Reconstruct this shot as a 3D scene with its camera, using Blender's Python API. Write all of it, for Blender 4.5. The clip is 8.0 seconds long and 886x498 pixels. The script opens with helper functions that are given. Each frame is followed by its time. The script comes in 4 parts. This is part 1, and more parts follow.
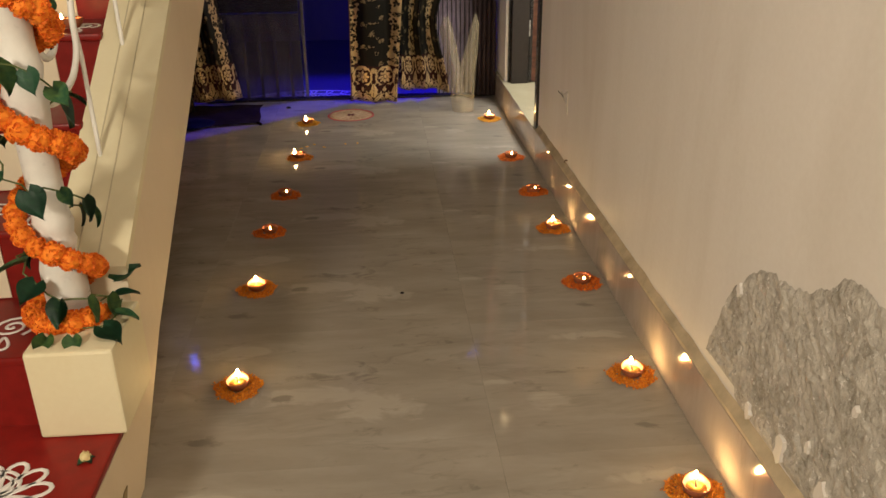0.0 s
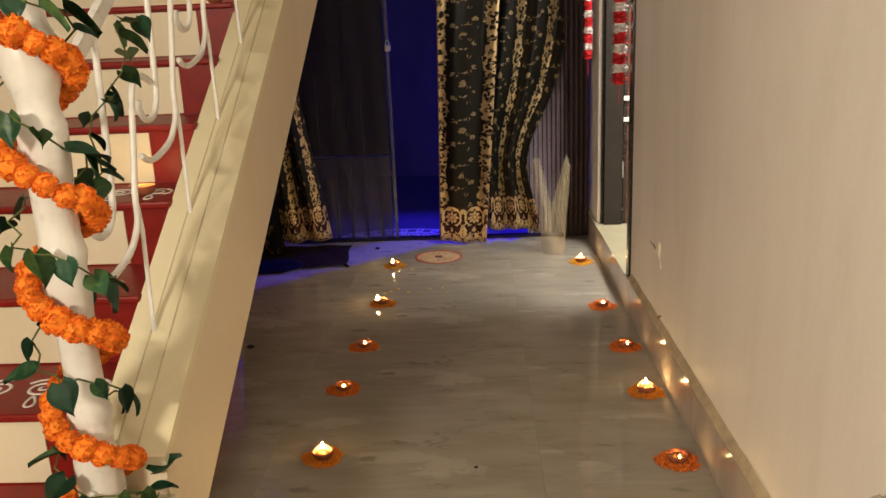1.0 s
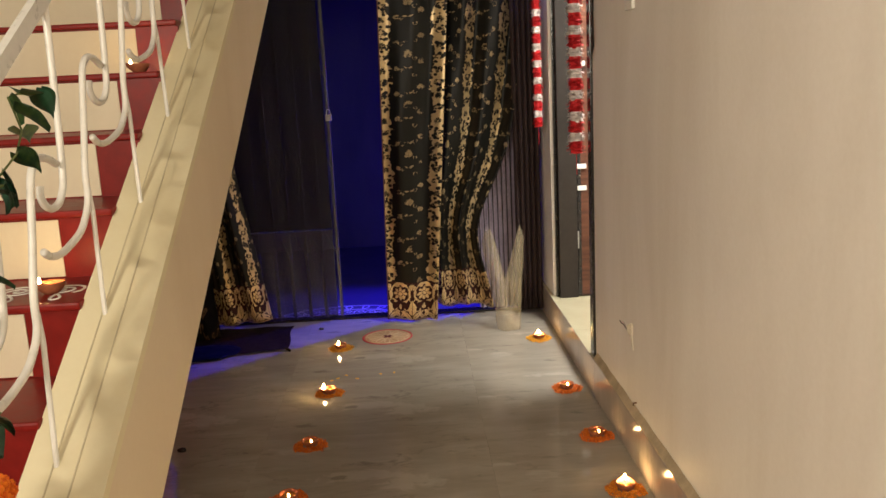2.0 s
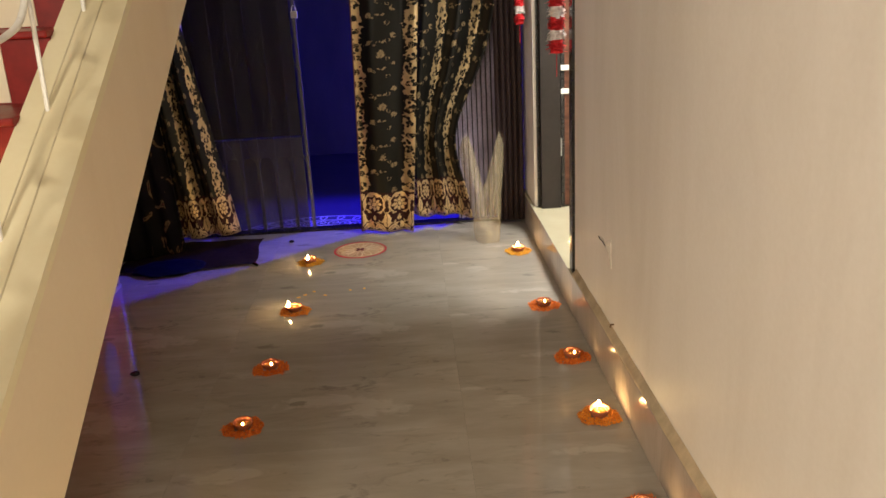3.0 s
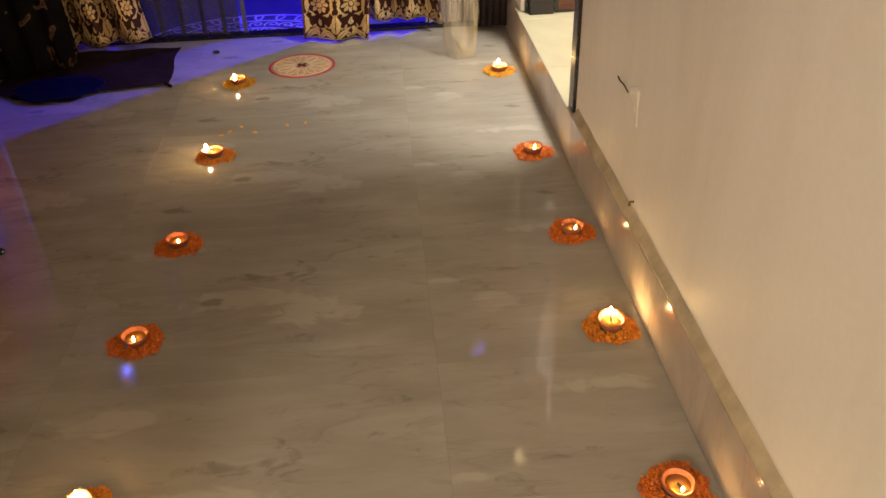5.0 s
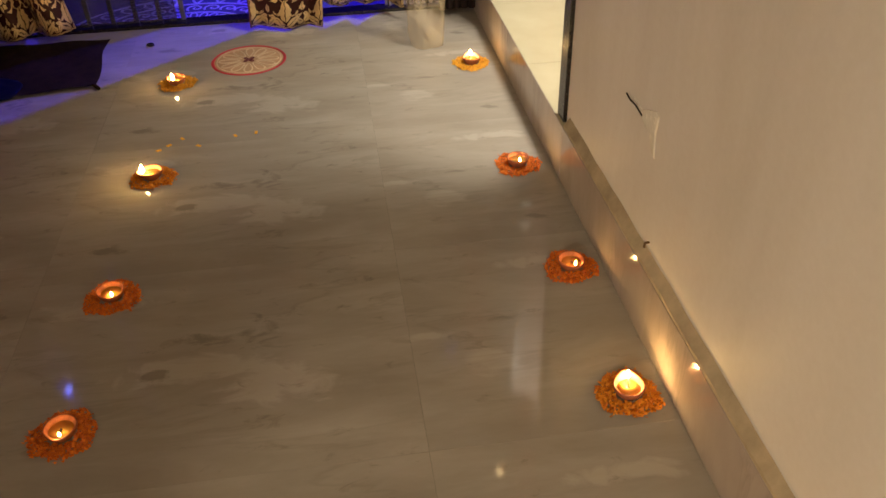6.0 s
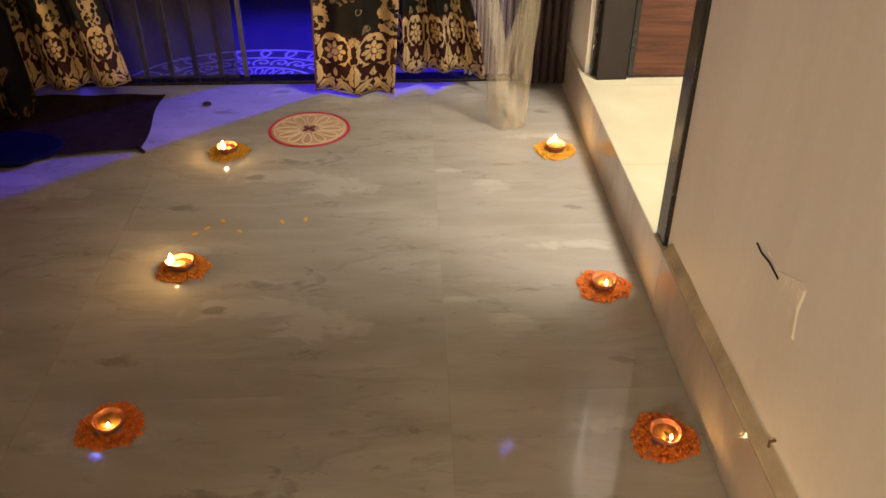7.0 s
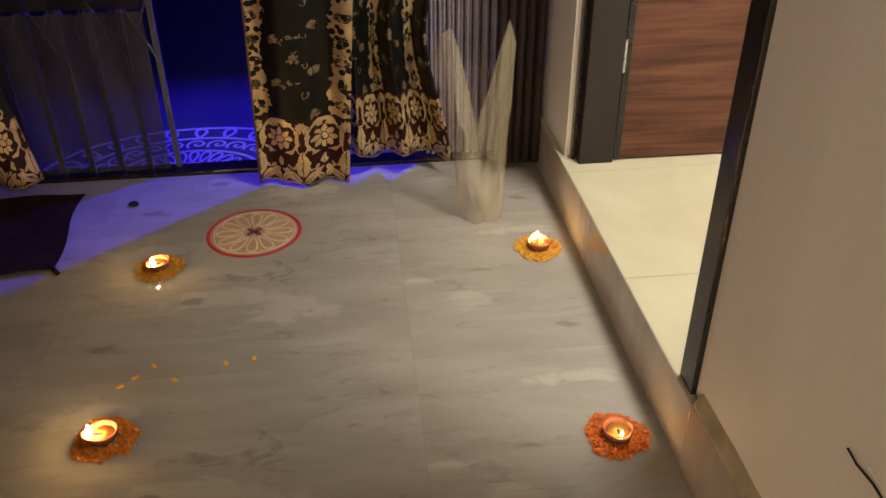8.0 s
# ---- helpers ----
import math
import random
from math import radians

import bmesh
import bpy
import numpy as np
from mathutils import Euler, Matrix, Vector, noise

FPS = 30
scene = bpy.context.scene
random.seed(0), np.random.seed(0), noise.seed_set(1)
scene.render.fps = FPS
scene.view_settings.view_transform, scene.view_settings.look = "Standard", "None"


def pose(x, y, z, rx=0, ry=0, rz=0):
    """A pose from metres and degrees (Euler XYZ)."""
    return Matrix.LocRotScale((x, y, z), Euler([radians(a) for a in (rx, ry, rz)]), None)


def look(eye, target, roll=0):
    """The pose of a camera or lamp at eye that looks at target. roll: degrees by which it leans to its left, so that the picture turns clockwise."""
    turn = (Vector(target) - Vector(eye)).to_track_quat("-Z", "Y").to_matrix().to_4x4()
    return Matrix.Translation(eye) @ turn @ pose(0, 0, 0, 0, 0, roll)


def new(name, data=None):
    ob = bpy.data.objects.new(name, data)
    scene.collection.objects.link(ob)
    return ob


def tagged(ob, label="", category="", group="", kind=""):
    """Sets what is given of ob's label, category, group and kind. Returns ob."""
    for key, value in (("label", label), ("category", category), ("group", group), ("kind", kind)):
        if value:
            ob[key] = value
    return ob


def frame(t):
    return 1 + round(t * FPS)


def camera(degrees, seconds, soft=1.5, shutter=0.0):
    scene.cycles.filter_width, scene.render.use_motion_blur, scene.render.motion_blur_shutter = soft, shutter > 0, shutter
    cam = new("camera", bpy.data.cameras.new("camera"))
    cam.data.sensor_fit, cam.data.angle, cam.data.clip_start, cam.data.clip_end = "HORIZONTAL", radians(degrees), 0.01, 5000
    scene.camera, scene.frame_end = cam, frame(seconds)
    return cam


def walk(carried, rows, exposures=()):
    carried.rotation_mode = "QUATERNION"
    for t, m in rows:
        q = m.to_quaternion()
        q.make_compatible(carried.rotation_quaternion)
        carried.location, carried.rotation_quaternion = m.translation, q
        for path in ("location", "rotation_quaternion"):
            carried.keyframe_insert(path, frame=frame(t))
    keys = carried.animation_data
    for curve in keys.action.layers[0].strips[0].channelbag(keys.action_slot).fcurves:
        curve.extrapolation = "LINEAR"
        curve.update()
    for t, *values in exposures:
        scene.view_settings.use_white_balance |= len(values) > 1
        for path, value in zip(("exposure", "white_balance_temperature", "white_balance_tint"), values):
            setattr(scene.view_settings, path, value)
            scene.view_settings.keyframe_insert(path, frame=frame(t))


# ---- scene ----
cam = camera(56.3, 8.0)
PATH = [
    (0, (0.17, 0.444, 1.384), (0.315, 2.268, 0.574), -0.6),
    (0.5, (0.215, 0.579, 1.418), (0.255, 2.469, 0.764), -1.6),
    (1, (0.271, 0.67, 1.464), (0.18, 2.596, 0.931), -2.4),
    (1.3, (0.22, 0.771, 1.459), (0.146, 2.709, 0.971), -2.1),
    (1.5, (0.204, 0.834, 1.468), (0.171, 2.788, 1.039), -1.9),
    (1.7, (0.194, 0.897, 1.472), (0.217, 2.861, 1.094), -2.1),
    (2.8, (0.313, 1.181, 1.45), (0.393, 3.104, 0.903), -3.2),
    (3, (0.328, 1.234, 1.442), (0.389, 3.136, 0.827), -3.0),
    (3.5, (0.295, 1.436, 1.424), (0.352, 3.291, 0.678), -2.8),
    (4, (0.268, 1.647, 1.406), (0.369, 3.464, 0.578), -3.0),
    (4.5, (0.348, 1.885, 1.376), (0.425, 3.656, 0.449), -2.6),
    (4.7, (0.382, 1.966, 1.359), (0.463, 3.696, 0.359), -2.2),
    (5.8, (0.336, 2.41, 1.352), (0.55, 4.004, 0.162), -1.8),
    (6, (0.342, 2.503, 1.354), (0.556, 4.104, 0.175), -1.4),
    (6.5, (0.418, 2.751, 1.343), (0.542, 4.409, 0.232), -1.1),
    (7, (0.387, 2.958, 1.33), (0.451, 4.621, 0.222), 0.1),
    (7.5, (0.337, 3.205, 1.352), (0.464, 4.88, 0.266), -0.4),
    (8, (0.352, 3.437, 1.364), (0.537, 5.121, 0.301), -0.4),
]
walk(cam, [(t, look(eye, target, roll)) for t, eye, target, roll in PATH], exposures=[
    (0.0, -0.42, 6320, 10), (1.0, -0.18, 6400, 10), (2.0, -0.07, 6300, 10), (3.0, 0.08, 6180, 10), (4.0, 0.20, 6350, 10), (4.7, 0.17, 6500, 10),
    (5.8, -0.05, 6900, 11), (6.0, -0.10, 6950, 11), (6.5, -0.05, 6900, 12), (7.0, 0.12, 6750, 12), (7.5, -0.12, 6600, 10), (8.0, -0.36, 6450, 10)])

# ---- light ----
world = bpy.data.worlds.new("night")
world.use_nodes = True
world.node_tree.nodes["Background"].inputs[0].default_value = (0.02, 0.02, 0.05, 1)
world.node_tree.nodes["Background"].inputs[1].default_value = 0.3
scene.world = world


def lamp(name, kind, m, watts, colour, size=0.3, size_y=None):
    d = bpy.data.lights.new(name, kind)
    d.energy, d.color = watts, colour
    if kind == "AREA":
        d.shape, d.size, d.size_y = "RECTANGLE", size, size_y or size
    elif kind == "SPOT":
        d.shadow_soft_size, d.spot_size, d.spot_blend = size, radians(62), 0.6
    else:
        d.shadow_soft_size = size
    ob = new(name, d)
    ob.matrix_world = m
    return ob


WARM = (1.0, 0.875, 0.68)
BLUE = (0.03, 0.012, 1.0)
lamp("stair_tube_light", "AREA", look((-1.88, -1.1, 2.3), (1.0, 2.6, 0.9)), 225, WARM, 1.2, 0.06)
# unseen overhead fill, added to soften shadows and brighten the floor
lamp("hall_light", "AREA", look((0.35, 0.9, 3.1), (0.15, 2.6, 0)), 18, WARM, 0.45, 0.45)
lamp("room_light", "AREA", look((1.52, 4.86, 2.95), (0.7, 5.25, 0)), 140, (1.0, 0.965, 0.88), 0.6, 0.6)
lamp("porch_blue_light", "SPOT", look((1.60, 7.45, 2.0), (-0.55, 5.75, 0)), 800, BLUE, 0.06)
# second blue source, added out of sight to wash porch wall and floor
lamp("porch_festoon_light", "AREA", look((2.3, 7.9, 0.7), (-0.6, 8.2, -0.05)), 30, BLUE, 1.2, 0.3)

# ---- materials ----


class V:
    """A value in a node tree, with arithmetic."""

    def __init__(self, nt, s):
        self.nt, self.s = nt, s

    def op(self, kind, *args):
        n = self.nt.nodes.new("ShaderNodeMath")
        n.operation = kind
        for i, a in enumerate((self, *args)):
            if isinstance(a, V):
                self.nt.links.new(a.s, n.inputs[i])
            else:
                n.inputs[i].default_value = a
        return V(self.nt, n.outputs[0])

    def __add__(self, o): return self.op("ADD", o)
    def __sub__(self, o): return self.op("SUBTRACT", o)
    def __mul__(self, o): return self.op("MULTIPLY", o)
    def __truediv__(self, o): return self.op("DIVIDE", o)
    def lt(self, o): return self.op("LESS_THAN", o)
    def gt(self, o): return self.op("GREATER_THAN", o)
    def maxi(self, o): return self.op("MAXIMUM", o)
    def mini(self, o): return self.op("MINIMUM", o)
    def ab(self): return self.op("ABSOLUTE")
    def fold(self, p): return self.op("PINGPONG", p)
    def wrap(self, a, b): return self.op("WRAP", a, b)
    def cosine(self): return self.op("COSINE")
    def flat(self): return self.op("FLOOR")


class Mat:
    def __init__(self, name, rough=0.5, metal=0.0, spec=0.5):
        self.m = bpy.data.materials.new(name)
        self.m.use_nodes = True
        self.nt = self.m.node_tree
        self.b = self.nt.nodes["Principled BSDF"]
        self.b.inputs["Roughness"].default_value = rough
        self.b.inputs["Metallic"].default_value = metal
        self.b.inputs["Specular IOR Level"].default_value = spec

    def node(self, kind, **kw):
        n = self.nt.nodes.new(kind)
        for k, v in kw.items():
            n.inputs[k].default_value = v
        return n

    def link(self, a, b):
        self.nt.links.new(a.s if isinstance(a, V) else a, b)

    def coords(self, kind="Object", scale=(1, 1, 1)):
        t = self.node("ShaderNodeTexCoord")
        mp = self.node("ShaderNodeMapping", Scale=scale)
        self.link(t.outputs[kind], mp.inputs[0])
        return mp.outputs[0]

    def world(self, scale=(1, 1, 1)):
        t = self.node("ShaderNodeNewGeometry")
        mp = self.node("ShaderNodeMapping", Scale=scale)
        self.link(t.outputs["Position"], mp.inputs[0])
        return mp.outputs[0]

    def noise(self, vec, scale, detail=5, rough=0.6, warp=0.0):
        n = self.node("ShaderNodeTexNoise", Scale=scale, Detail=detail, Roughness=rough, Distortion=warp)
        self.link(vec, n.inputs["Vector"])
        return V(self.nt, n.outputs["Fac"])

    def ramp(self, fac, stops):
        r = self.node("ShaderNodeValToRGB")
        e = r.color_ramp.elements
        while len(e) < len(stops):
            e.new(0.5)
        for el, (p, c) in zip(e, stops):
            el.position, el.color = p, (*c, 1)
        self.link(fac, r.inputs[0])
        return r.outputs[0]

    def mix(self, fac, a, b, kind="MIX"):
        n = self.node("ShaderNodeMix")
        n.data_type, n.blend_type = "RGBA", kind
        for i, v in ((0, fac), (6, a), (7, b)):
            if isinstance(v, (int, float)):
                n.inputs[i].default_value = v
            elif isinstance(v, tuple):
                n.inputs[i].default_value = (*v, 1)
            else:
                self.link(v, n.inputs[i])
        return n.outputs[2]

    def colour(self, c):
        if isinstance(c, tuple):
            self.b.inputs["Base Color"].default_value = (*c, 1)
        else:
            self.link(c, self.b.inputs["Base Color"])
        return self

    def rough(self, v):
        self.link(v, self.b.inputs["Roughness"])
        return self

    def bump(self, h, strength=0.2, dist=0.005):
        n = self.node("ShaderNodeBump", Strength=strength, Distance=dist)
        self.link(h, n.inputs["Height"])
        self.link(n.outputs[0], self.b.inputs["Normal"])
        return self


def simple(name, c, rough=0.5, metal=0.0, var=0.15, scale=30, bump=0.1, dark=None):
    """A painted or plain surface with grain and soft stains."""
    m = Mat(name, rough, metal)
    v = m.coords()
    n = m.noise(v, scale)
    big = m.noise(v, scale / 8, 3)
    d = dark or tuple(x * (1 - 2 * var) for x in c)
    col = m.ramp(n * 0.5 + big * 0.5, [(0.3, d), (0.6, c)])
    m.colour(col).bump(n, bump, 0.002)
    m.rough(n * 0.25 + (rough - 0.12))
    return m.m


def marble(name, light, mid, dark, rough=0.16, clouds=(), smudges=()):
    """Polished marble-look slabs with one and the same figure on each: soft bands across, pale clouds and dark smudges at set places."""
    m = Mat(name, rough, 0, 0.5)
    r = V(m.nt, m.node("ShaderNodeObjectInfo").outputs["Random"])
    co = m.node("ShaderNodeTexCoord").outputs["Object"]
    sx = m.node("ShaderNodeSeparateXYZ")
    m.link(co, sx.inputs[0])
    X, Y = V(m.nt, sx.outputs[0]), V(m.nt, sx.outputs[1])

    def at(*scale):
        mp = m.node("ShaderNodeMapping", Scale=scale, Rotation=(0, 0, 0.12))
        m.link(co, mp.inputs[0])
        return mp.outputs[0]

    def mask(fac, a, b, top=1.0):
        return m.ramp(fac, [(a, (0, 0, 0)), (b, (top, top, top))])

    def near(spots):
        out = None
        for cx, cy, rx, ry in spots:
            e = ((X - cx) * (1 / rx)).op("POWER", 2.0) + ((Y - cy) * (1 / ry)).op("POWER", 2.0)
            e = (e * -0.5 + 1.0).maxi(0.0)
            out = e if out is None else out.maxi(e)
        return out
    band = m.noise(at(0.7, 2.6, 0.9), 2.3, 6, 0.58, 0.5)
    col = m.ramp(band, [(0.30, dark), (0.48, mid), (0.64, light)])
    curl = m.noise(at(3.0, 6.0, 3.0), 2.2, 5, 0.62, 0.9)
    if clouds:
        col = m.mix(mask(near(clouds) + (curl - 0.5) * 2.6, 0.42, 0.80, 0.55), col, tuple(min(0.75, x * 1.3) for x in light))
    fleck = m.noise(at(4.5, 9.0, 4.5), 2.6, 5, 0.62, 0.7)
    if smudges:
        col = m.mix(mask(near(smudges) * 0.75 + (fleck - 0.5) * 3.8, 0.48, 1.0, 0.62), col, tuple(x * 0.5 for x in dark))
    zone = m.noise(at(0.8, 1.6, 0.8), 2.6, 3)
    col = m.mix(m.mix(1.0, mask(fleck, 0.58, 0.72, 0.4), mask(zone, 0.46, 0.60), "MULTIPLY"), col, tuple(x * 0.6 for x in dark))
    hair = m.noise(at(0.7, 4.2, 0.9), 2.0, 5, 0.55, 0.5)
    line = m.ramp((hair - 0.5).ab(), [(0.0, (0.30, 0.30, 0.30)), (0.012, (0.14, 0.14, 0.14)), (0.03, (0, 0, 0))])
    col = m.mix(m.mix(1.0, line, mask(zone, 0.44, 0.56), "MULTIPLY"), col, tuple(x * 0.6 for x in dark))
    fine = m.noise(m.world((6, 20, 6)), 4.0, 5, 0.65)
    wear = m.noise(m.world(), 1.3, 4, 0.6)
    col = m.mix(0.16, col, m.ramp(fine * 0.6 + wear * 0.4, [(0.34, dark), (0.66, light)]))
    m.colour(m.mix(r * 0.12, col, mid))
    m.rough(fine * 0.04 + wear * 0.07 + (rough - 0.055))
    return m.m


STONE = ((0.41, 0.367, 0.305), (0.345, 0.305, 0.25), (0.275, 0.24, 0.193), 0.07)
FLOOR = marble("polished_marble", *STONE, ((0.42, 0.33, 0.17, 0.05), (0.62, 0.25, 0.13, 0.07), (0.15, 0.60, 0.14, 0.04)), ((0.35, 0.33, 0.05, 0.025), (0.59, 0.44, 0.06, 0.06), (0.43, 0.425, 0.15, 0.03), (0.60, 0.13, 0.06, 0.03), (0.15, 0.14, 0.16, 0.02), (0.80, 0.60, 0.12, 0.02)))
FLOOR_CUT = marble("polished_marble_cut", *STONE, ((0.04, 0.355, 0.06, 0.015), (0.17, 0.25, 0.06, 0.05), (0.40, 0.60, 0.12, 0.03)), ((0.156, 0.31, 0.04, 0.025), (0.24, 0.40, 0.11, 0.02), (0.42, 0.10, 0.10, 0.02)))
SKIRT = marble("skirting_marble", (0.46, 0.39, 0.345), (0.41, 0.345, 0.305), (0.34, 0.285, 0.25), 0.10)
GROUT = simple("joint_cement", (0.46, 0.42, 0.36), 0.9)


def plaster(name, c, stain):
    m = Mat(name, 0.55, 0, 0.35)
    v = m.world()
    n = m.noise(v, 55, 6, 0.65)
    big = m.noise(m.world((1.3, 1.3, 0.35)), 1.8, 4, 0.55, 0.5)
    col = m.ramp(big, [(0.32, stain), (0.58, c)])
    col = m.mix(0.25, col, m.ramp(n, [(0.3, stain), (0.7, c)]))
    m.colour(col).bump(n * 0.5 + m.noise(v, 9, 3) * 0.9, 0.12, 0.006)
    return m.m


WALL = plaster("cream_wall_paint", (0.84, 0.79, 0.73), (0.72, 0.66, 0.585))
CREAM = plaster("yellow_cream_paint", (0.80, 0.73, 0.51), (0.72, 0.63, 0.40))
# ceilings are out of view; dark paint here weakens the bounced fill
CEIL = plaster("bounce_cut_ceiling_paint", (0.46, 0.42, 0.36), (0.40, 0.36, 0.31))
# unseen walls and soffit take this darker tan to keep bounced light down
BOUNCE_CUT = plaster("bounce_cut_tan_paint", (0.42, 0.36, 0.28), (0.36, 0.30, 0.23))
PINK = plaster("pale_peach_paint", (0.78, 0.67, 0.50), (0.71, 0.59, 0.42))
RED = simple("red_oxide_floor_paint", (0.25, 0.014, 0.010), 0.38, 0, 0.18, 25)
RISER = plaster("cream_riser_paint", (0.80, 0.72, 0.54), (0.72, 0.62, 0.44))
CHALK = simple("white_rangoli_powder", (0.82, 0.78, 0.74), 0.9, 0, 0.1, 120)
WHITE = simple("white_gloss_paint", (0.82, 0.80, 0.74), 0.3, 0, 0.06, 40, 0.05)
BLACK = simple("black_enamel", (0.018, 0.015, 0.014), 0.22, 0, 0.2, 40)
DGREY = simple("dark_brown_laminate", (0.030, 0.024, 0.020), 0.5, 0, 0.2, 40)
DGREY.node_tree.nodes["Principled BSDF"].inputs["Specular IOR Level"].default_value = 0.25
IRON = simple("grey_painted_iron", (0.10, 0.10, 0.11), 0.45, 0.2, 0.2, 60)
STEEL = simple("worn_steel", (0.55, 0.55, 0.55), 0.3, 0.9, 0.1, 60)
CLAY = simple("fired_clay", (0.42, 0.13, 0.055), 0.75, 0, 0.25, 120, 0.3)
WAX = simple("soot_wick", (0.10, 0.06, 0.04), 0.9)
RFRIDGE = simple("red_enamel", (0.60, 0.012, 0.012), 0.3, 0, 0.08, 20, 0.03)
NAVY = simple("dark_navy_flat", (0.004, 0.006, 0.016), 0.5)
MAT_CLOTH = simple("dark_maroon_carpet", (0.032, 0.019, 0.008), 0.95, 0, 0.3, 160, 0.6)
RED.node_tree.nodes["Principled BSDF"].inputs["Specular IOR Level"].default_value = 0.2
for dull in (MAT_CLOTH, NAVY):
    dull.node_tree.nodes["Principled BSDF"].inputs["Specular IOR Level"].default_value = 0.04
STEEL_GREY = simple("grey_edge_trim", (0.42, 0.36, 0.36), 0.4, 0.3)
m = Mat("exposed_rough_plaster", 0.9)
v = m.world()
a, b = m.noise(v, 13, 6, 0.7, 0.8), m.noise(v, 60, 4, 0.7)
c = m.noise(v, 4, 3)
vo = m.node("ShaderNodeTexVoronoi", Scale=42.0)
m.link(v, vo.inputs["Vector"])
pit = V(m.nt, vo.outputs["Distance"]).lt(0.22) * m.noise(v, 24, 2).gt(0.52)
fleck = m.noise(v, 95, 3, 0.6).gt(0.61) * m.noise(v, 22, 3).gt(0.50)
c0 = m.ramp(a * 0.55 + b * 0.3 + c * 0.15, [(0.38, (0.30, 0.27, 0.22)), (0.48, (0.47, 0.43, 0.37)), (0.58, (0.62, 0.575, 0.50)), (0.66, (0.52, 0.44, 0.34))])
c0 = m.mix(pit * 0.55, c0, (0.26, 0.23, 0.19))
m.colour(m.mix(fleck * 0.75, c0, (0.80, 0.76, 0.70)))
m.bump(a * 0.9 + b * 0.5 + fleck * 0.4 - pit * 0.5, 0.9, 0.012)
PLASTER = m.m

m = Mat("amber_oil", 0.05)
m.colour((0.55, 0.28, 0.06))
OIL = m.m

m = Mat("flame", 0.5)
m.colour((1, 0.6, 0.2))
m.b.inputs["Emission Color"].default_value = (1.0, 0.62, 0.22, 1)
m.b.inputs["Emission Strength"].default_value = 780
FLAME = m.m

m = Mat("blue_led", 0.3)
m.b.inputs["Emission Color"].default_value = (0.15, 0.2, 1.0, 1)
m.b.inputs["Emission Strength"].default_value = 75
BLUELED = m.m


def petal(name, a, b):
    m = Mat(name, 0.75)
    g = m.node("ShaderNodeNewGeometry")
    r = V(m.nt, g.outputs["Random Per Island"])
    n = m.noise(m.coords(), 90, 4)
    m.colour(m.ramp(r * 0.7 + n * 0.3, [(0.15, a), (0.85, b)]))
    return m.m


# same orange petals twice: flame glow painted into the second, weak light into the first
PETAL_DIM = petal("dim_marigold_petals", (0.50, 0.075, 0.006), (0.84, 0.23, 0.012))
PETAL_LIT = petal("lamplit_marigold_petals", (0.60, 0.14, 0.008), (0.88, 0.33, 0.015))
PETAL_Y = petal("yellow_marigold_petals", (0.60, 0.22, 0.01), (0.88, 0.46, 0.03))
BLOOM = petal("orange_marigold_bloom", (0.72, 0.12, 0.006), (0.92, 0.26, 0.012))
GRED = petal("red_garland_petals", (0.50, 0.008, 0.012), (0.68, 0.02, 0.025))
GWHITE = petal("white_garland_petals", (0.78, 0.70, 0.66), (0.85, 0.80, 0.78))

m = Mat("ivy_leaf", 0.4)
g = m.node("ShaderNodeNewGeometry")
v = m.coords()
oi = m.node("ShaderNodeObjectInfo")
n = m.noise(v, 60, 4) * 0.6 + V(m.nt, oi.outputs["Random"]) * 0.4
m.colour(m.ramp(n, [(0.25, (0.012, 0.05, 0.028)), (0.55, (0.025, 0.10, 0.045)), (0.8, (0.13, 0.24, 0.06))]))
LEAF = m.m
STEM = simple("green_stem", (0.10, 0.13, 0.03), 0.6)

m = Mat("brown_wood_laminate", 0.42, 0, 0.3)
n = m.noise(m.world((1.2, 1.2, 16)), 1.4, 7, 0.6, 0.8)
f = m.noise(m.world((3, 3, 90)), 1.0, 4)
m.colour(m.ramp(n * 0.75 + f * 0.25, [(0.32, (0.030, 0.012, 0.008)), (0.48, (0.095, 0.036, 0.02)), (0.64, (0.155, 0.065, 0.038))]))
WOOD = m.m

m = Mat("cream_vitrified_tile", 0.18)
n = m.noise(m.world(), 3, 5)
m.colour(m.ramp(n, [(0.3, (0.45, 0.40, 0.26)), (0.7, (0.52, 0.47, 0.32))]))
TILE = m.m


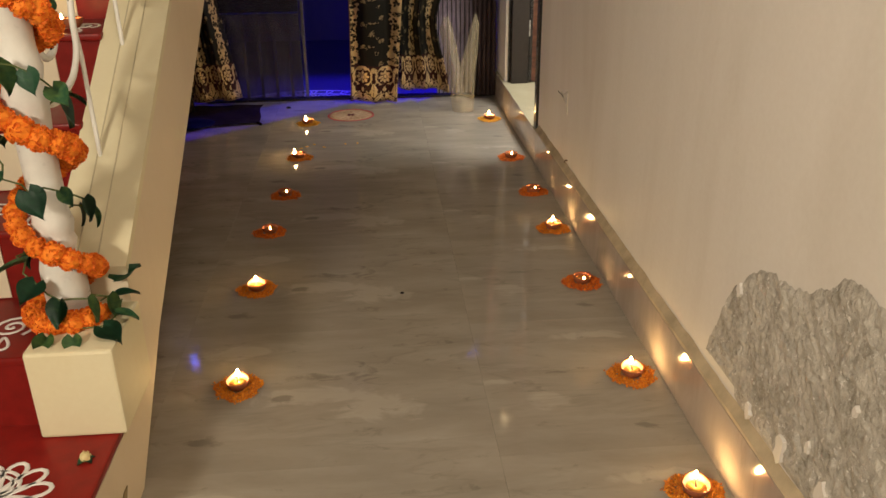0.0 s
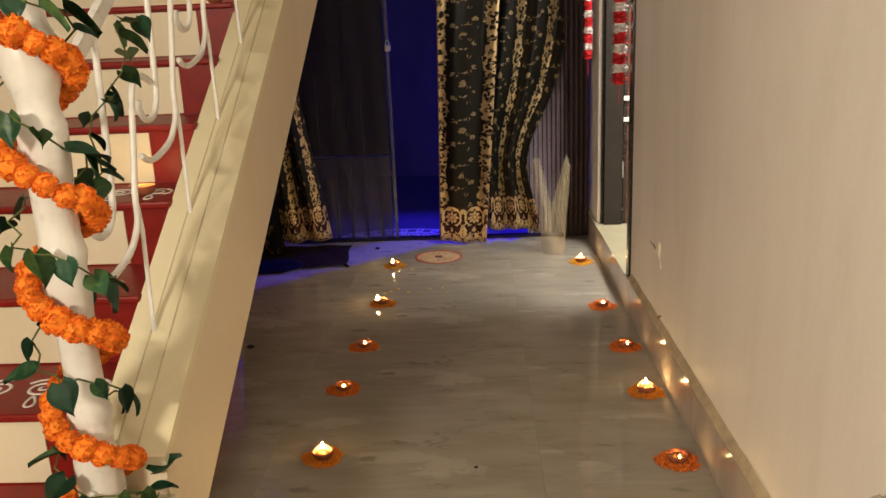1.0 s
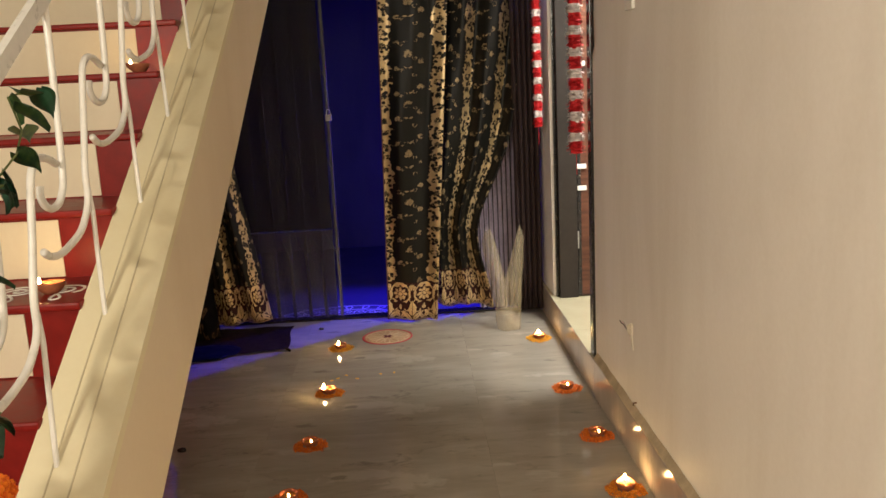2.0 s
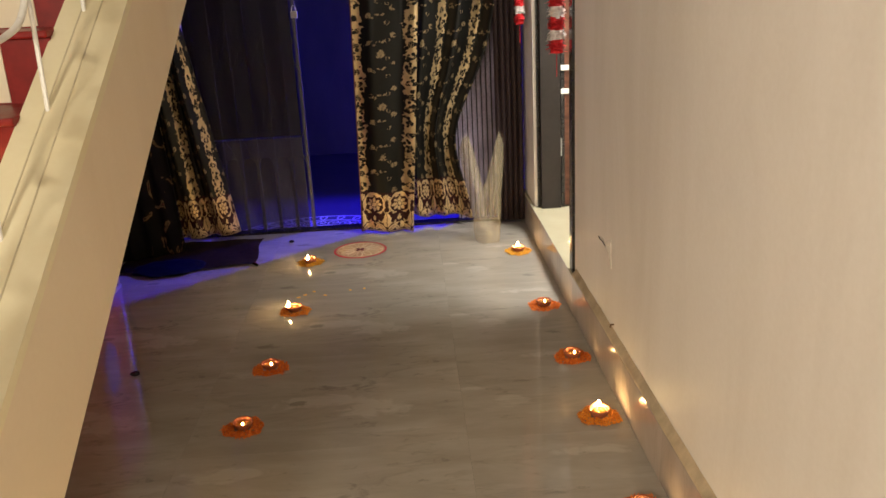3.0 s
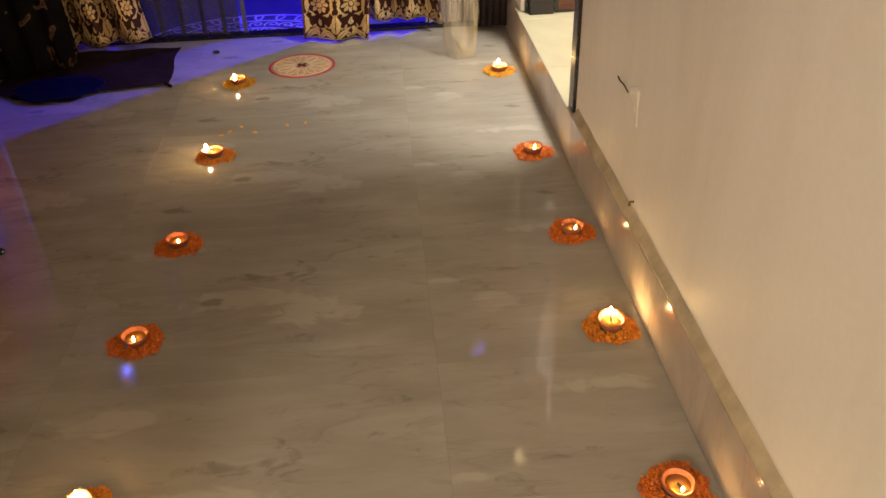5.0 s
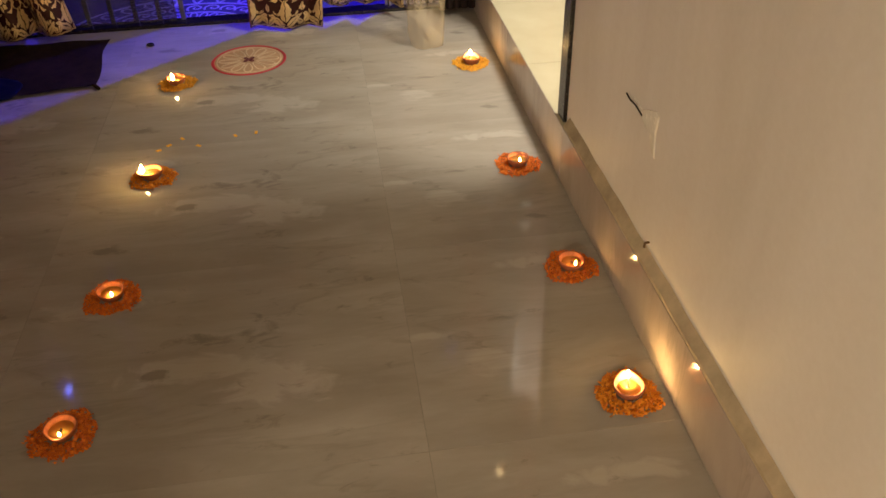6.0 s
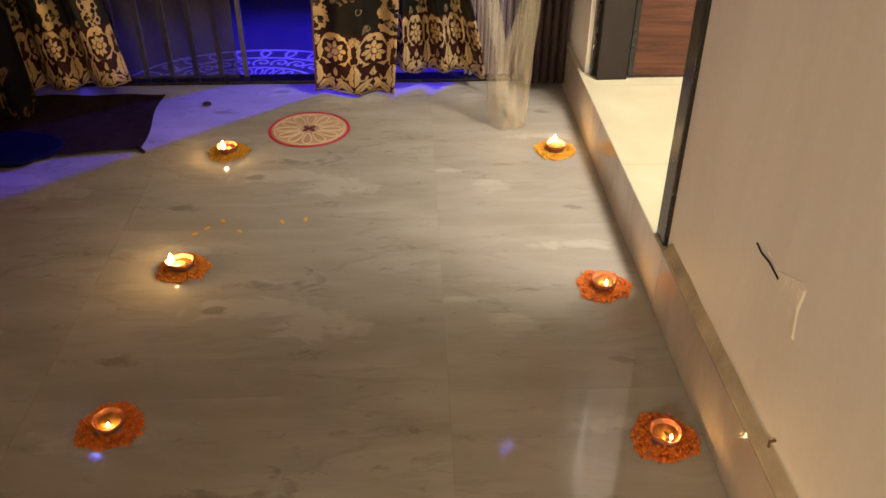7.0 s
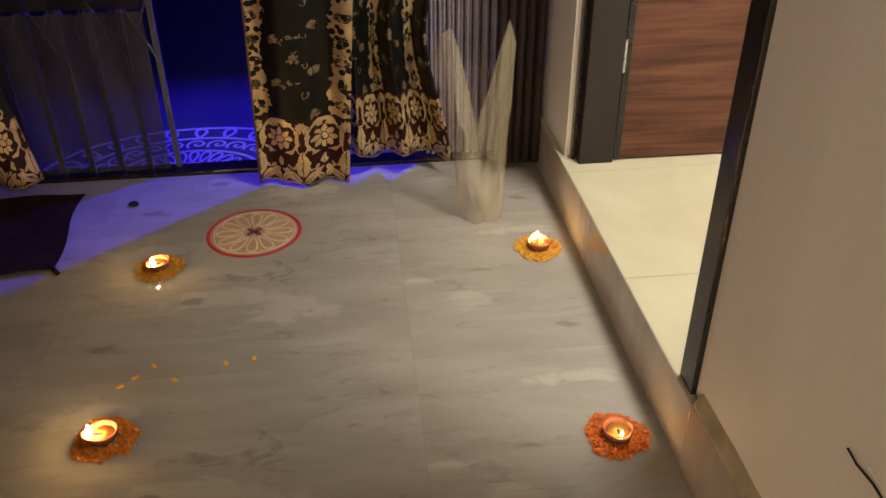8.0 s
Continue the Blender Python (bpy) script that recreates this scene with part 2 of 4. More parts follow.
def brocade(name, ground, gold, hem_ground, hem_top):
    """Woven damask: blossoms, scrolls and leaf pairs, denser in the hem. UV in metres."""
    m = Mat(name, 0.45)
    t = m.node("ShaderNodeTexCoord")
    sx = m.node("ShaderNodeSeparateXYZ")
    warp = m.node("ShaderNodeTexNoise", Scale=40.0, Detail=2.0)
    m.link(t.outputs["UV"], warp.inputs["Vector"])
    m.link(t.outputs["UV"], sx.inputs[0])
    w = (V(m.nt, warp.outputs["Fac"]) - 0.5) * 0.024
    u, h = V(m.nt, sx.outputs[0]) + w, V(m.nt, sx.outputs[1]) + w

    def blossom(cu, ch, ph, pv, size, lobes=5):
        x = (u - cu).wrap(-ph / 2, ph / 2)
        y = (h - ch).wrap(-pv / 2, pv / 2)
        r = (x * x + y * y).op("SQRT")
        ang = y.op("ARCTAN2", x)
        edge = (ang * lobes).cosine() * (0.22 * size) + size * 0.86
        out = r.lt(edge)
        ring = (r - size * 0.42).ab().gt(size * 0.09)
        spoke = ((ang * (2 * lobes)).cosine()).gt(-0.82).maxi(r.lt(size * 0.36))
        return out * ring * spoke

    def scroll(cu, ch, ph, pv, size, cut):
        x = (u - cu).wrap(-ph / 2, ph / 2).ab()
        y = (h - ch).wrap(-pv / 2, pv / 2)
        r = (x * x + y * y * 0.7).op("SQRT")
        ang = y.op("ARCTAN2", x)
        band = (r - size - ang * (size * 0.16)).ab().lt((ang - cut).ab() * (-size * 0.09) + size * 0.24)
        return band * y.lt(size * 1.2)

    def leafs(cu, ch, ph, pv, size, tilt):
        x = (u - cu).wrap(-ph / 2, ph / 2).ab()
        y = (h - ch).wrap(-pv / 2, pv / 2)
        c, s = math.cos(tilt), math.sin(tilt)
        p, q = x * c + y * s - size * 1.1, y * c - x * s
        lim = (p * p * (-0.42 / size) + size * 0.42)
        return q.ab().lt(lim) * q.ab().gt(size * 0.035)

    def palmette(cu, ch, ph, pv, size):
        out = None
        for k, tilt in enumerate((1.35, 0.85, 0.35, -0.2, -0.85)):
            p = leafs(cu, ch, ph, pv, size * (1.0 - 0.10 * k), tilt)
            out = p if out is None else out.maxi(p)
        return out

    # gold columns paint in the gleam of lit fold ridges, with dark leaves on them; black ogees between with thin sprays
    P, Q = 0.27, 0.30
    ux = (u - 0.012).wrap(-P / 2, P / 2).ab()
    rag = m.noise(t.outputs["UV"], 30, 3)
    col = ux.lt((h * (2 * math.pi / Q)).cosine() * 0.008 + rag * 0.075 - 0.004)
    blob = m.node("ShaderNodeTexVoronoi", Scale=38.0, Randomness=1.0)
    m.link(t.outputs["UV"], blob.inputs["Vector"])
    shade = palmette(0.012, 0.05, P, Q / 2, 0.013).maxi(leafs(0.012, 0.12, P, Q / 2, 0.015, 0.6)).maxi(leafs(0.012, 0.0, P, Q / 2, 0.013, -0.4))
    body = col * V(m.nt, blob.outputs["Distance"]).gt(0.40) * (shade * -1.0 + 1.0)
    spray = palmette(P / 2, Q / 2, P, Q, 0.015).maxi(leafs(P / 2, 0.07, P, Q / 2, 0.012, 0.4)).maxi(palmette(P * 0.3, Q * 0.22, P, Q / 2, 0.010)).maxi(palmette(P * 0.72, Q * 0.35, P, Q / 2, 0.011))
    spray = spray.maxi(blossom(P * 0.38, Q * 0.7, P, Q / 2, 0.009, 4)).maxi(scroll(P * 0.62, 0.03, P, Q / 3, 0.009, 0.5))
    body = body.maxi(spray * rag.gt(0.44) * 0.55)
    # hem: ringed blossoms over a row of buds and leaves
    R = 0.147
    off = R / 2 + 0.004
    hx = ((u - off).wrap(-R / 2, R / 2)).ab()
    hy = h - 0.170
    rr = (hx * hx + hy * hy * 0.85).op("SQRT")
    circ = (rr - 0.058).ab().lt((hy.op("ARCTAN2", hx) * 5.0).cosine() * 0.003 + 0.006) * (hy + hx * 0.4).gt(-0.046)
    fl = (h - 0.168)
    fx = (u - off).wrap(-R / 2, R / 2)
    fr = (fx * fx + fl * fl).op("SQRT")
    fa = fl.op("ARCTAN2", fx)
    flower_ = fr.lt((fa * 8.0).cosine() * 0.006 + 0.036) * (fr - 0.015).ab().gt(0.0022) * ((fa * 8.0).cosine().gt(-0.86)).maxi(fr.lt(0.017))

    def spade(cu, ch, size):
        x = (u - cu).wrap(-R / 2, R / 2).ab()
        y = ((h - ch) * (1 / size)).maxi(-1.0).mini(1.0)
        lim = (y * y * -1.0 + 1.0) * (y * -0.4 + 1.0) * (0.46 * size)
        return x.lt(lim) * x.gt(size * 0.03)
    hem = flower_.maxi(circ).maxi(spade(off + R / 2, 0.078, 0.052)).maxi(spade(off, 0.085, 0.020))
    hem = hem.maxi(leafs(off + R / 2, 0.006, R, 9.0, 0.034, 0.62)).maxi(leafs(off, 0.006, R, 9.0, 0.026, 0.95)).maxi(leafs(off, 0.055, R, 9.0, 0.018, -0.35)).maxi(leafs(off + R / 4, 0.050, R / 2, 9.0, 0.013, 0.9))
    hem = hem.maxi(palmette(off + R / 2, 0.205, R, 9.0, 0.015)).maxi(scroll(off + R / 2, 0.135, R, 9.0, 0.016, 0.5)).maxi(leafs(off, 0.215, R, 9.0, 0.020, 0.25))
    hem = hem.maxi((h - 0.004).ab().lt(0.003))
    low = h.lt(hem_top)
    worn = m.noise(t.outputs["UV"], 14, 4)
    thread = m.noise(t.outputs["UV"], 420, 2)
    fac = low * hem + (low * -1.0 + 1.0) * body
    base = m.mix(low, ground, hem_ground)
    goldc = m.ramp(worn * 0.5 + thread * 0.5, [(0.3, tuple(x * 0.4 for x in gold)), (0.7, gold)])
    m.colour(m.mix(fac * (low * 0.2 + 0.8), base, goldc))
    m.link(fac * 0.4, m.b.inputs["Metallic"])
    m.rough(fac * -0.10 + 0.42)
    m.b.inputs["Specular IOR Level"].default_value = 0.2
    m.bump(fac + thread * 0.3, 0.35, 0.0015)
    return m.m


BROCADE = brocade("black_gold_brocade", (0.007, 0.007, 0.006), (0.92, 0.68, 0.36), (0.030, 0.006, 0.006), 0.245)


def sheer(name, c, alpha):
    m = Mat(name, 0.7)
    tr = m.node("ShaderNodeBsdfTransparent")
    mx = m.node("ShaderNodeMixShader")
    m.colour(c)
    n = m.noise(m.coords(), 300, 2)
    m.link(n * 0.2 + (alpha - 0.1), mx.inputs[0])
    m.link(tr.outputs[0], mx.inputs[1])
    m.link(m.b.outputs[0], mx.inputs[2])
    m.link(mx.outputs[0], m.nt.nodes["Material Output"].inputs[0])
    return m.m


NET = sheer("grey_mosquito_net", (0.05, 0.046, 0.050), 0.52)
NET_DARK = sheer("dark_net", (0.010, 0.009, 0.012), 0.72)
GAUZE = sheer("cream_gauze", (0.54, 0.45, 0.28), 0.21)
VIOLET = simple("violet_pleated_cloth", (0.42, 0.36, 0.47), 0.7, 0, 0.2, 80)
MAROON = simple("dark_maroon_cloth", (0.026, 0.011, 0.011), 0.75, 0, 0.2, 80)
PORCH = plaster("porch_dark_paint", (0.10, 0.10, 0.14), (0.07, 0.07, 0.10))
PORCH_FLOOR = simple("porch_floor_cement", (0.12, 0.12, 0.14), 0.6)

# ---- shapes ----


def obj(name, bm, mat, smooth=False):
    me = bpy.data.meshes.new(name)
    bmesh.ops.recalc_face_normals(bm, faces=bm.faces)
    bm.to_mesh(me)
    bm.free()
    if smooth:
        for p in me.polygons:
            p.use_smooth = True
    me.materials.append(mat)
    return new(name, me)


def part(name, bm, mat, parent, label="", smooth=False):
    ob = obj(name, bm, mat, smooth)
    ob.parent = parent
    if label:
        tagged(ob, label)
    return ob


def structure(name, bm, mat, label):
    return tagged(obj(name, bm, mat), label, name.split("_")[0], kind="structure")


def thing(name, loc, label, category, group="", rz=0.0):
    ob = new(name)
    ob.empty_display_size = 0.05
    ob.matrix_basis = pose(*loc, 0, 0, rz)
    return tagged(ob, label, category, group)


def box(bm, x0, x1, y0, y1, z0, z1, bevel=0.0):
    r = bmesh.ops.create_cube(bm, size=1)
    bmesh.ops.transform(bm, verts=r["verts"], matrix=Matrix.Translation(((x0 + x1) / 2, (y0 + y1) / 2, (z0 + z1) / 2)) @ Matrix.Diagonal((x1 - x0, y1 - y0, z1 - z0, 1)))
    if bevel:
        es = {e for w in r["verts"] for e in w.link_edges}
        bmesh.ops.bevel(bm, geom=list(es), offset=bevel, segments=2, affect="EDGES", profile=0.6)
    return bm


def boxed(*a, bevel=0.0):
    return box(bmesh.new(), *a, bevel=bevel)


def lathe(profile, seg=28, shape=None, bm=None):
    """Turned form; profile of (radius, z). shape(angle, r, z) may change a point."""
    bm = bm or bmesh.new()
    rings = []
    for r, z in profile:
        ring = []
        for i in range(seg):
            a = 2 * math.pi * i / seg
            rr, zz = shape(a, r, z) if shape else (r, z)
            ring.append(bm.verts.new((rr * math.cos(a), rr * math.sin(a), zz)))
        rings.append(ring)
    for p, q in zip(rings, rings[1:]):
        for i in range(seg):
            bm.faces.new((p[i], p[(i + 1) % seg], q[(i + 1) % seg], q[i]))
    for ring in (rings[0], rings[-1]):
        bm.faces.new(ring)
    return bm


def tube(pts, radius, seg=8, bm=None, taper=None):
    bm = bm or bmesh.new()
    pts = [Vector(p) for p in pts]
    rings, up = [], None
    for i, p in enumerate(pts):
        d = (pts[min(i + 1, len(pts) - 1)] - pts[max(i - 1, 0)]).normalized()
        if up is None:
            up = Vector((0, 0, 1)) if abs(d.z) < 0.9 else Vector((1, 0, 0))
        s = d.cross(up).normalized()
        up = s.cross(d).normalized()
        r = radius * (taper(i / (len(pts) - 1)) if taper else 1)
        rings.append([bm.verts.new(p + (s * math.cos(2 * math.pi * k / seg) + up * math.sin(2 * math.pi * k / seg)) * r) for k in range(seg)])
    for p, q in zip(rings, rings[1:]):
        for k in range(seg):
            bm.faces.new((p[k], p[(k + 1) % seg], q[(k + 1) % seg], q[k]))
    bm.faces.new(rings[0])
    bm.faces.new(rings[-1])
    return bm


def prism(outline, x0, x1, bm=None):
    """A solid with an outline in (y, z), from x0 to x1."""
    bm = bm or bmesh.new()
    a = [bm.verts.new((x0, y, z)) for y, z in outline]
    b = [bm.verts.new((x1, y, z)) for y, z in outline]
    bm.faces.new(a)
    bm.faces.new(b)
    n = len(a)
    for i in range(n):
        bm.faces.new((a[i], a[(i + 1) % n], b[(i + 1) % n], b[i]))
    return bm


def cloth(fn, nu, nv, width, height, thick=0.004):
    """A sheet with two sides; fn(s, t) gives its place, s across and t up. UV in metres."""
    bm = bmesh.new()
    uv = bm.loops.layers.uv.new("UVMap")
    grid = []
    for side in (0, 1):
        rows = []
        for j in range(nv + 1):
            rows.append([bm.verts.new(Vector(fn(i / nu, j / nv)) + Vector((0, thick * side, 0))) for i in range(nu + 1)])
        grid.append(rows)

    def face(vs, st):
        f = bm.faces.new(vs)
        for l, (s, t) in zip(f.loops, st):
            l[uv].uv = (s * width, t * height)
    for side in (0, 1):
        g = grid[side]
        for j in range(nv):
            for i in range(nu):
                face((g[j][i], g[j][i + 1], g[j + 1][i + 1], g[j + 1][i]), ((i / nu, j / nv), ((i + 1) / nu, j / nv), ((i + 1) / nu, (j + 1) / nv), (i / nu, (j + 1) / nv)))
    g, k = grid
    for j in range(nv):
        for i in (0, nu):
            face((g[j][i], g[j + 1][i], k[j + 1][i], k[j][i]), ((i / nu, j / nv), (i / nu, (j + 1) / nv)) * 2)
    for i in range(nu):
        for j in (0, nv):
            face((g[j][i], g[j][i + 1], k[j][i + 1], k[j][i]), ((i / nu, j / nv), ((i + 1) / nu, j / nv)) * 2)
    return bm

# ---- structure ----
XW, XC = 1.02, -0.45          # right wall face, stair curb face
Y_END, Y_BACK = 6.22, -1.6   # threshold, wall behind
X_LEFT, Z_TOP = -1.95, 3.3
DOOR_A, DOOR_B, SILL, HEAD = 4.70, 5.84, 0.178, 2.28

structure("floor_base", boxed(X_LEFT, 1.03, Y_BACK, Y_END, -0.12, -0.012), GROUT, "cement bed under polished marble floor slabs")
bm = bmesh.new()
box(bm, XW, 1.22, Y_BACK, DOOR_A, 0, Z_TOP)
box(bm, XW, 1.22, DOOR_B, Y_END + 0.2, 0, Z_TOP)
box(bm, XW, 1.22, DOOR_A, DOOR_B, HEAD, Z_TOP)
structure("wall_east", bm, WALL, "cream painted plaster wall with a doorway")
structure("wall_west", boxed(X_LEFT - 0.15, X_LEFT, Y_BACK, 8.6, 0, Z_TOP), BOUNCE_CUT, "unseen wall beside the stairs, darkened tan to cut bounce light")
structure("wall_south", boxed(X_LEFT - 0.15, 1.22, Y_BACK - 0.15, Y_BACK, 0, Z_TOP), BOUNCE_CUT, "unseen wall at the back, darkened tan to cut bounce light")
bm = bmesh.new()
box(bm, X_LEFT, -1.0, Y_END + 0.02, Y_END + 0.2, 0, Z_TOP)
box(bm, -1.0, XW, Y_END + 0.02, Y_END + 0.2, 2.45, Z_TOP)
structure("wall_north", bm, WALL, "cream wall round the entrance opening")
structure("ceiling", boxed(X_LEFT - 0.15, 1.22, Y_BACK - 0.15, Y_END + 0.2, Z_TOP, Z_TOP + 0.12), CEIL, "unseen ceiling, darkened beige to cut bounce light")
# side room behind the doorway
structure("room_floor", boxed(1.021, 3.4, 3.6, 6.32, 0.05, SILL - 0.005), GROUT, "raised floor bed of the side room")
bm = bmesh.new()
box(bm, 3.4, 3.5, 3.5, 6.42, 0, Z_TOP)
box(bm, 1.22, 3.4, 3.5, 3.6, 0, Z_TOP)
box(bm, 1.22, 3.4, 6.32, 6.42, 0, Z_TOP)
structure("wall_room", bm, WALL, "cream walls of the side room")
structure("ceiling_room", boxed(1.22, 3.5, 3.5, 6.42, Z_TOP, Z_TOP + 0.1), CEIL, "unseen side room ceiling, darkened beige to cut bounce light")
# porch outside
structure("porch_ground", boxed(-6, 6, Y_END, 9.2, -0.25, -0.06), PORCH_FLOOR, "cement porch floor in blue light")
structure("wall_porch", boxed(-6, 6, 9.0, 9.2, -0.06, 3.6), PORCH, "dark painted porch wall in deep blue light")
structure("ceiling_porch", boxed(-6, 6, Y_END + 0.2, 9.2, 3.4, 3.5), PORCH, "porch ceiling slab")
tagged(obj("threshold", boxed(-1.0, 1.0, Y_END - 0.01, Y_END + 0.07, -0.05, 0.012, bevel=0.004), BLACK), "dark metal gate track along the entrance sill", "threshold", kind="structure")

# skirting, with a marble step under the doorway
bm = bmesh.new()
box(bm, 1.0, 1.02, Y_BACK, DOOR_A - 0.05, 0, 0.178, bevel=0.0008)
structure("baseboard_wall", bm, SKIRT, "glossy pinkish marble skirting along the wall")
structure("baseboard_step", boxed(1.0, 1.02, DOOR_A - 0.048, Y_END, 0, SILL - 0.002, bevel=0.0008), SKIRT, "glossy marble riser under the doorway sill")
bm = bmesh.new()
prev = None
for i in range(241):
    y = Y_BACK + (DOOR_A - 0.052 - Y_BACK) * i / 240
    n_ = noise.noise(Vector((y * 9, 0, 4)))
    ring = [bm.verts.new(p) for p in ((1.001, y, 0.1785), (1.002 + 0.001 * n_, y, 0.186 + 0.003 * n_), (1.0205, y, 0.210 + 0.007 * n_), (1.0205, y, 0.1785))]
    if prev:
        for k in range(4):
            bm.faces.new((prev[k], prev[(k + 1) % 4], ring[(k + 1) % 4], ring[k]))
    prev = ring
structure("trim_skirting_top", bm, simple("dirty_cement_line", (0.60, 0.48, 0.31), 0.85, 0, 0.25, 14, 0.3), "stained uneven cement bead on top of the skirting")

# ---- stairs ----
RISE, RUN, Y0, Z0 = 0.19, 0.29, 1.84, 0.23
stairs = thing("staircase", (0, 0, 0), "cream staircase with red painted treads and sloping curb", "stairs")


def crease(y):
    return 0.573 + 0.63 * (y - 2.36)


def low(y):
    return 0.27 + 0.604 * (y - 2.5)


for k in range(14):
    ya, za = Y0 + RUN * k, Z0 + RISE * k
    if ya + RUN > Y_END:
        break
    zb = max(0.0, low(ya - 0.02) + 0.02) if ya > 2.2 else 0.0
    part("riser", boxed(X_LEFT, -0.626, ya, ya + 0.02, max(za - RISE, zb), za - 0.02), RED, stairs, "dark red painted riser")
    part("riser_panel", boxed(X_LEFT, -0.76 - 0.01 * (k % 3), ya - 0.004, ya, za - RISE + 0.004, za - 0.026), RISER, stairs, "cream painted riser panel")
    x1 = -0.626 if k else -0.452
    part("tread", boxed(X_LEFT, x1, ya - 0.018, ya + RUN + 0.02, za - 0.02, za, bevel=0.006), RED, stairs, "glossy red painted tread")
# curb and sloping slab
bm = prism([(2.16, 0.0), (2.5, low(2.5)), (6.1, low(6.1)), (6.1, crease(6.1) - 0.03), (2.314, crease(2.314) - 0.03), (2.314, 0.21), (1.86, 0.21), (1.82, 0.0)], -0.626, XC - 0.002)
part("curb_side", bm, PINK, stairs, "peach painted side of the stair curb")
bm = prism([(2.314, crease(2.314) - 0.03), (6.1, crease(6.1) - 0.03), (6.1, crease(6.1)), (2.314, crease(2.314))], -0.63, XC)
part("curb_top", bm, CREAM, stairs, "yellowish cream sloping curb top")
bm = bmesh.new()
for xa in (-0.572, -0.522):
    prism([(2.33, crease(2.33)), (6.0, crease(6.0)), (6.0, crease(6.0) + 0.0025), (2.33, crease(2.33) + 0.0025)], xa, xa + 0.003, bm)
part("curb_groove", bm, simple("grimy_groove", (0.62, 0.54, 0.36), 0.9), stairs, "grimy line along the curb")
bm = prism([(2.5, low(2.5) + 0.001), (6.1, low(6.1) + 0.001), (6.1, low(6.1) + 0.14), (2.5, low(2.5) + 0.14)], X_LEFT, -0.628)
part("soffit", bm, BOUNCE_CUT, stairs, "unseen sloping underside of the stairs, darkened tan to cut bounce light")
bm = prism([(2.02, 0.10), (2.05, 0.10), (1.97, 0.002), (1.93, 0.002)], XC - 0.001, XC + 0.0015)
part("drip_stain", bm, simple("brown_drip", (0.30, 0.22, 0.10), 0.8), stairs, "brown streak on the curb side")

# plinth and newel
newel = thing("newel_post", (-0.572, 2.25, 0), "white turned concrete newel post on a square plinth", "newel")
part("plinth", boxed(-0.053, 0.140, -0.18, 0.062, 0.231, 0.453, bevel=0.008), CREAM, newel, "square cream painted plinth")
prof = [(r * 0.70, z) for r, z in [(0.062, 0.45), (0.066, 0.47), (0.070, 0.50), (0.070, 0.58), (0.064, 0.60), (0.054, 0.615), (0.058, 0.63), (0.064, 0.645), (0.058, 0.66), (0.062, 0.675), (0.066, 0.69), (0.060, 0.705),
        (0.056, 0.72), (0.054, 0.80), (0.057, 0.90), (0.063, 0.96), (0.066, 0.985), (0.058, 1.005), (0.062, 1.02), (0.068, 1.04), (0.062, 1.06), (0.058, 1.08), (0.060, 1.18), (0.066, 1.26), (0.068, 1.30),
        (0.058, 1.32), (0.054, 1.34), (0.066, 1.37), (0.080, 1.40), (0.080, 1.46), (0.060, 1.49), (0.055, 1.52), (0.075, 1.56), (0.085, 1.62), (0.07, 1.69), (0.03, 1.73)]]
part("turned_shaft", lathe(prof, 32), WHITE, newel, "white glossy turned shaft", True)


def flower(bm, c, r, seed, petals=26):
    """A marigold: a crumpled ball of short petals."""
    rnd = random.Random(seed)
    core = bmesh.ops.create_icosphere(bm, subdivisions=2, radius=r * 0.90)
    for w in core["verts"]:
        w.co = w.co * (0.96 + 0.08 * rnd.random()) + Vector(c)
    for i in range(petals):
        d = Vector((rnd.gauss(0, 1), rnd.gauss(0, 1), rnd.gauss(0, 1))).normalized()
        s = d.orthogonal().normalized()
        s.rotate(Matrix.Rotation(rnd.random() * 6.3, 3, d))
        q = d.cross(s)
        p = Vector(c) + d * r * 0.88
        h = r * rnd.uniform(0.11, 0.17)
        vs = [bm.verts.new(p + s * h - q * h * 0.15), bm.verts.new(p + s * h * 0.8 + d * h * 1.1), bm.verts.new(p - s * h * 0.8 + d * h * 1.1), bm.verts.new(p - s * h - q * h * 0.15), bm.verts.new(p + d * h * 1.3 + q * h * 0.3)]
        bm.faces.new((vs[0], vs[1], vs[4]))
        bm.faces.new((vs[1], vs[2], vs[4]))
        bm.faces.new((vs[2], vs[3], vs[4]))
        bm.faces.new((vs[3], vs[0], vs[4]))
    return bm


# marigold garland wound round the newel
garland = thing("marigold_garland", (-0.572, 2.25, 0.45), "orange marigold garland wound round the newel post", "garland")
turns, n_fl = 4.5, 66
proto = []
for i in range(4):
    bmf = flower(bmesh.new(), (0, 0, 0), 0.0275, 50 + i, 190)
    me = bpy.data.meshes.new("marigold")
    bmf.to_mesh(me)
    bmf.free()
    me.materials.append(BLOOM)
    proto.append(me)
random.seed(8)
for i in range(n_fl):
    f = i / n_fl
    a = -0.36 - f * turns * 2 * math.pi
    z = 0.02 + max(0.0, f - 0.12) * 1.25
    r = 0.074 if f > 0.12 else 0.08
    if f > 0.93:
        r = 0.085
    ob = new("marigold", random.choice(proto))
    ob.parent = garland
    ob.matrix_basis = pose(r * math.cos(a), r * math.sin(a), z + random.uniform(-0.004, 0.004), random.random() * 360, random.random() * 360, 0) @ Matrix.Scale(random.uniform(0.85, 1.12), 4)


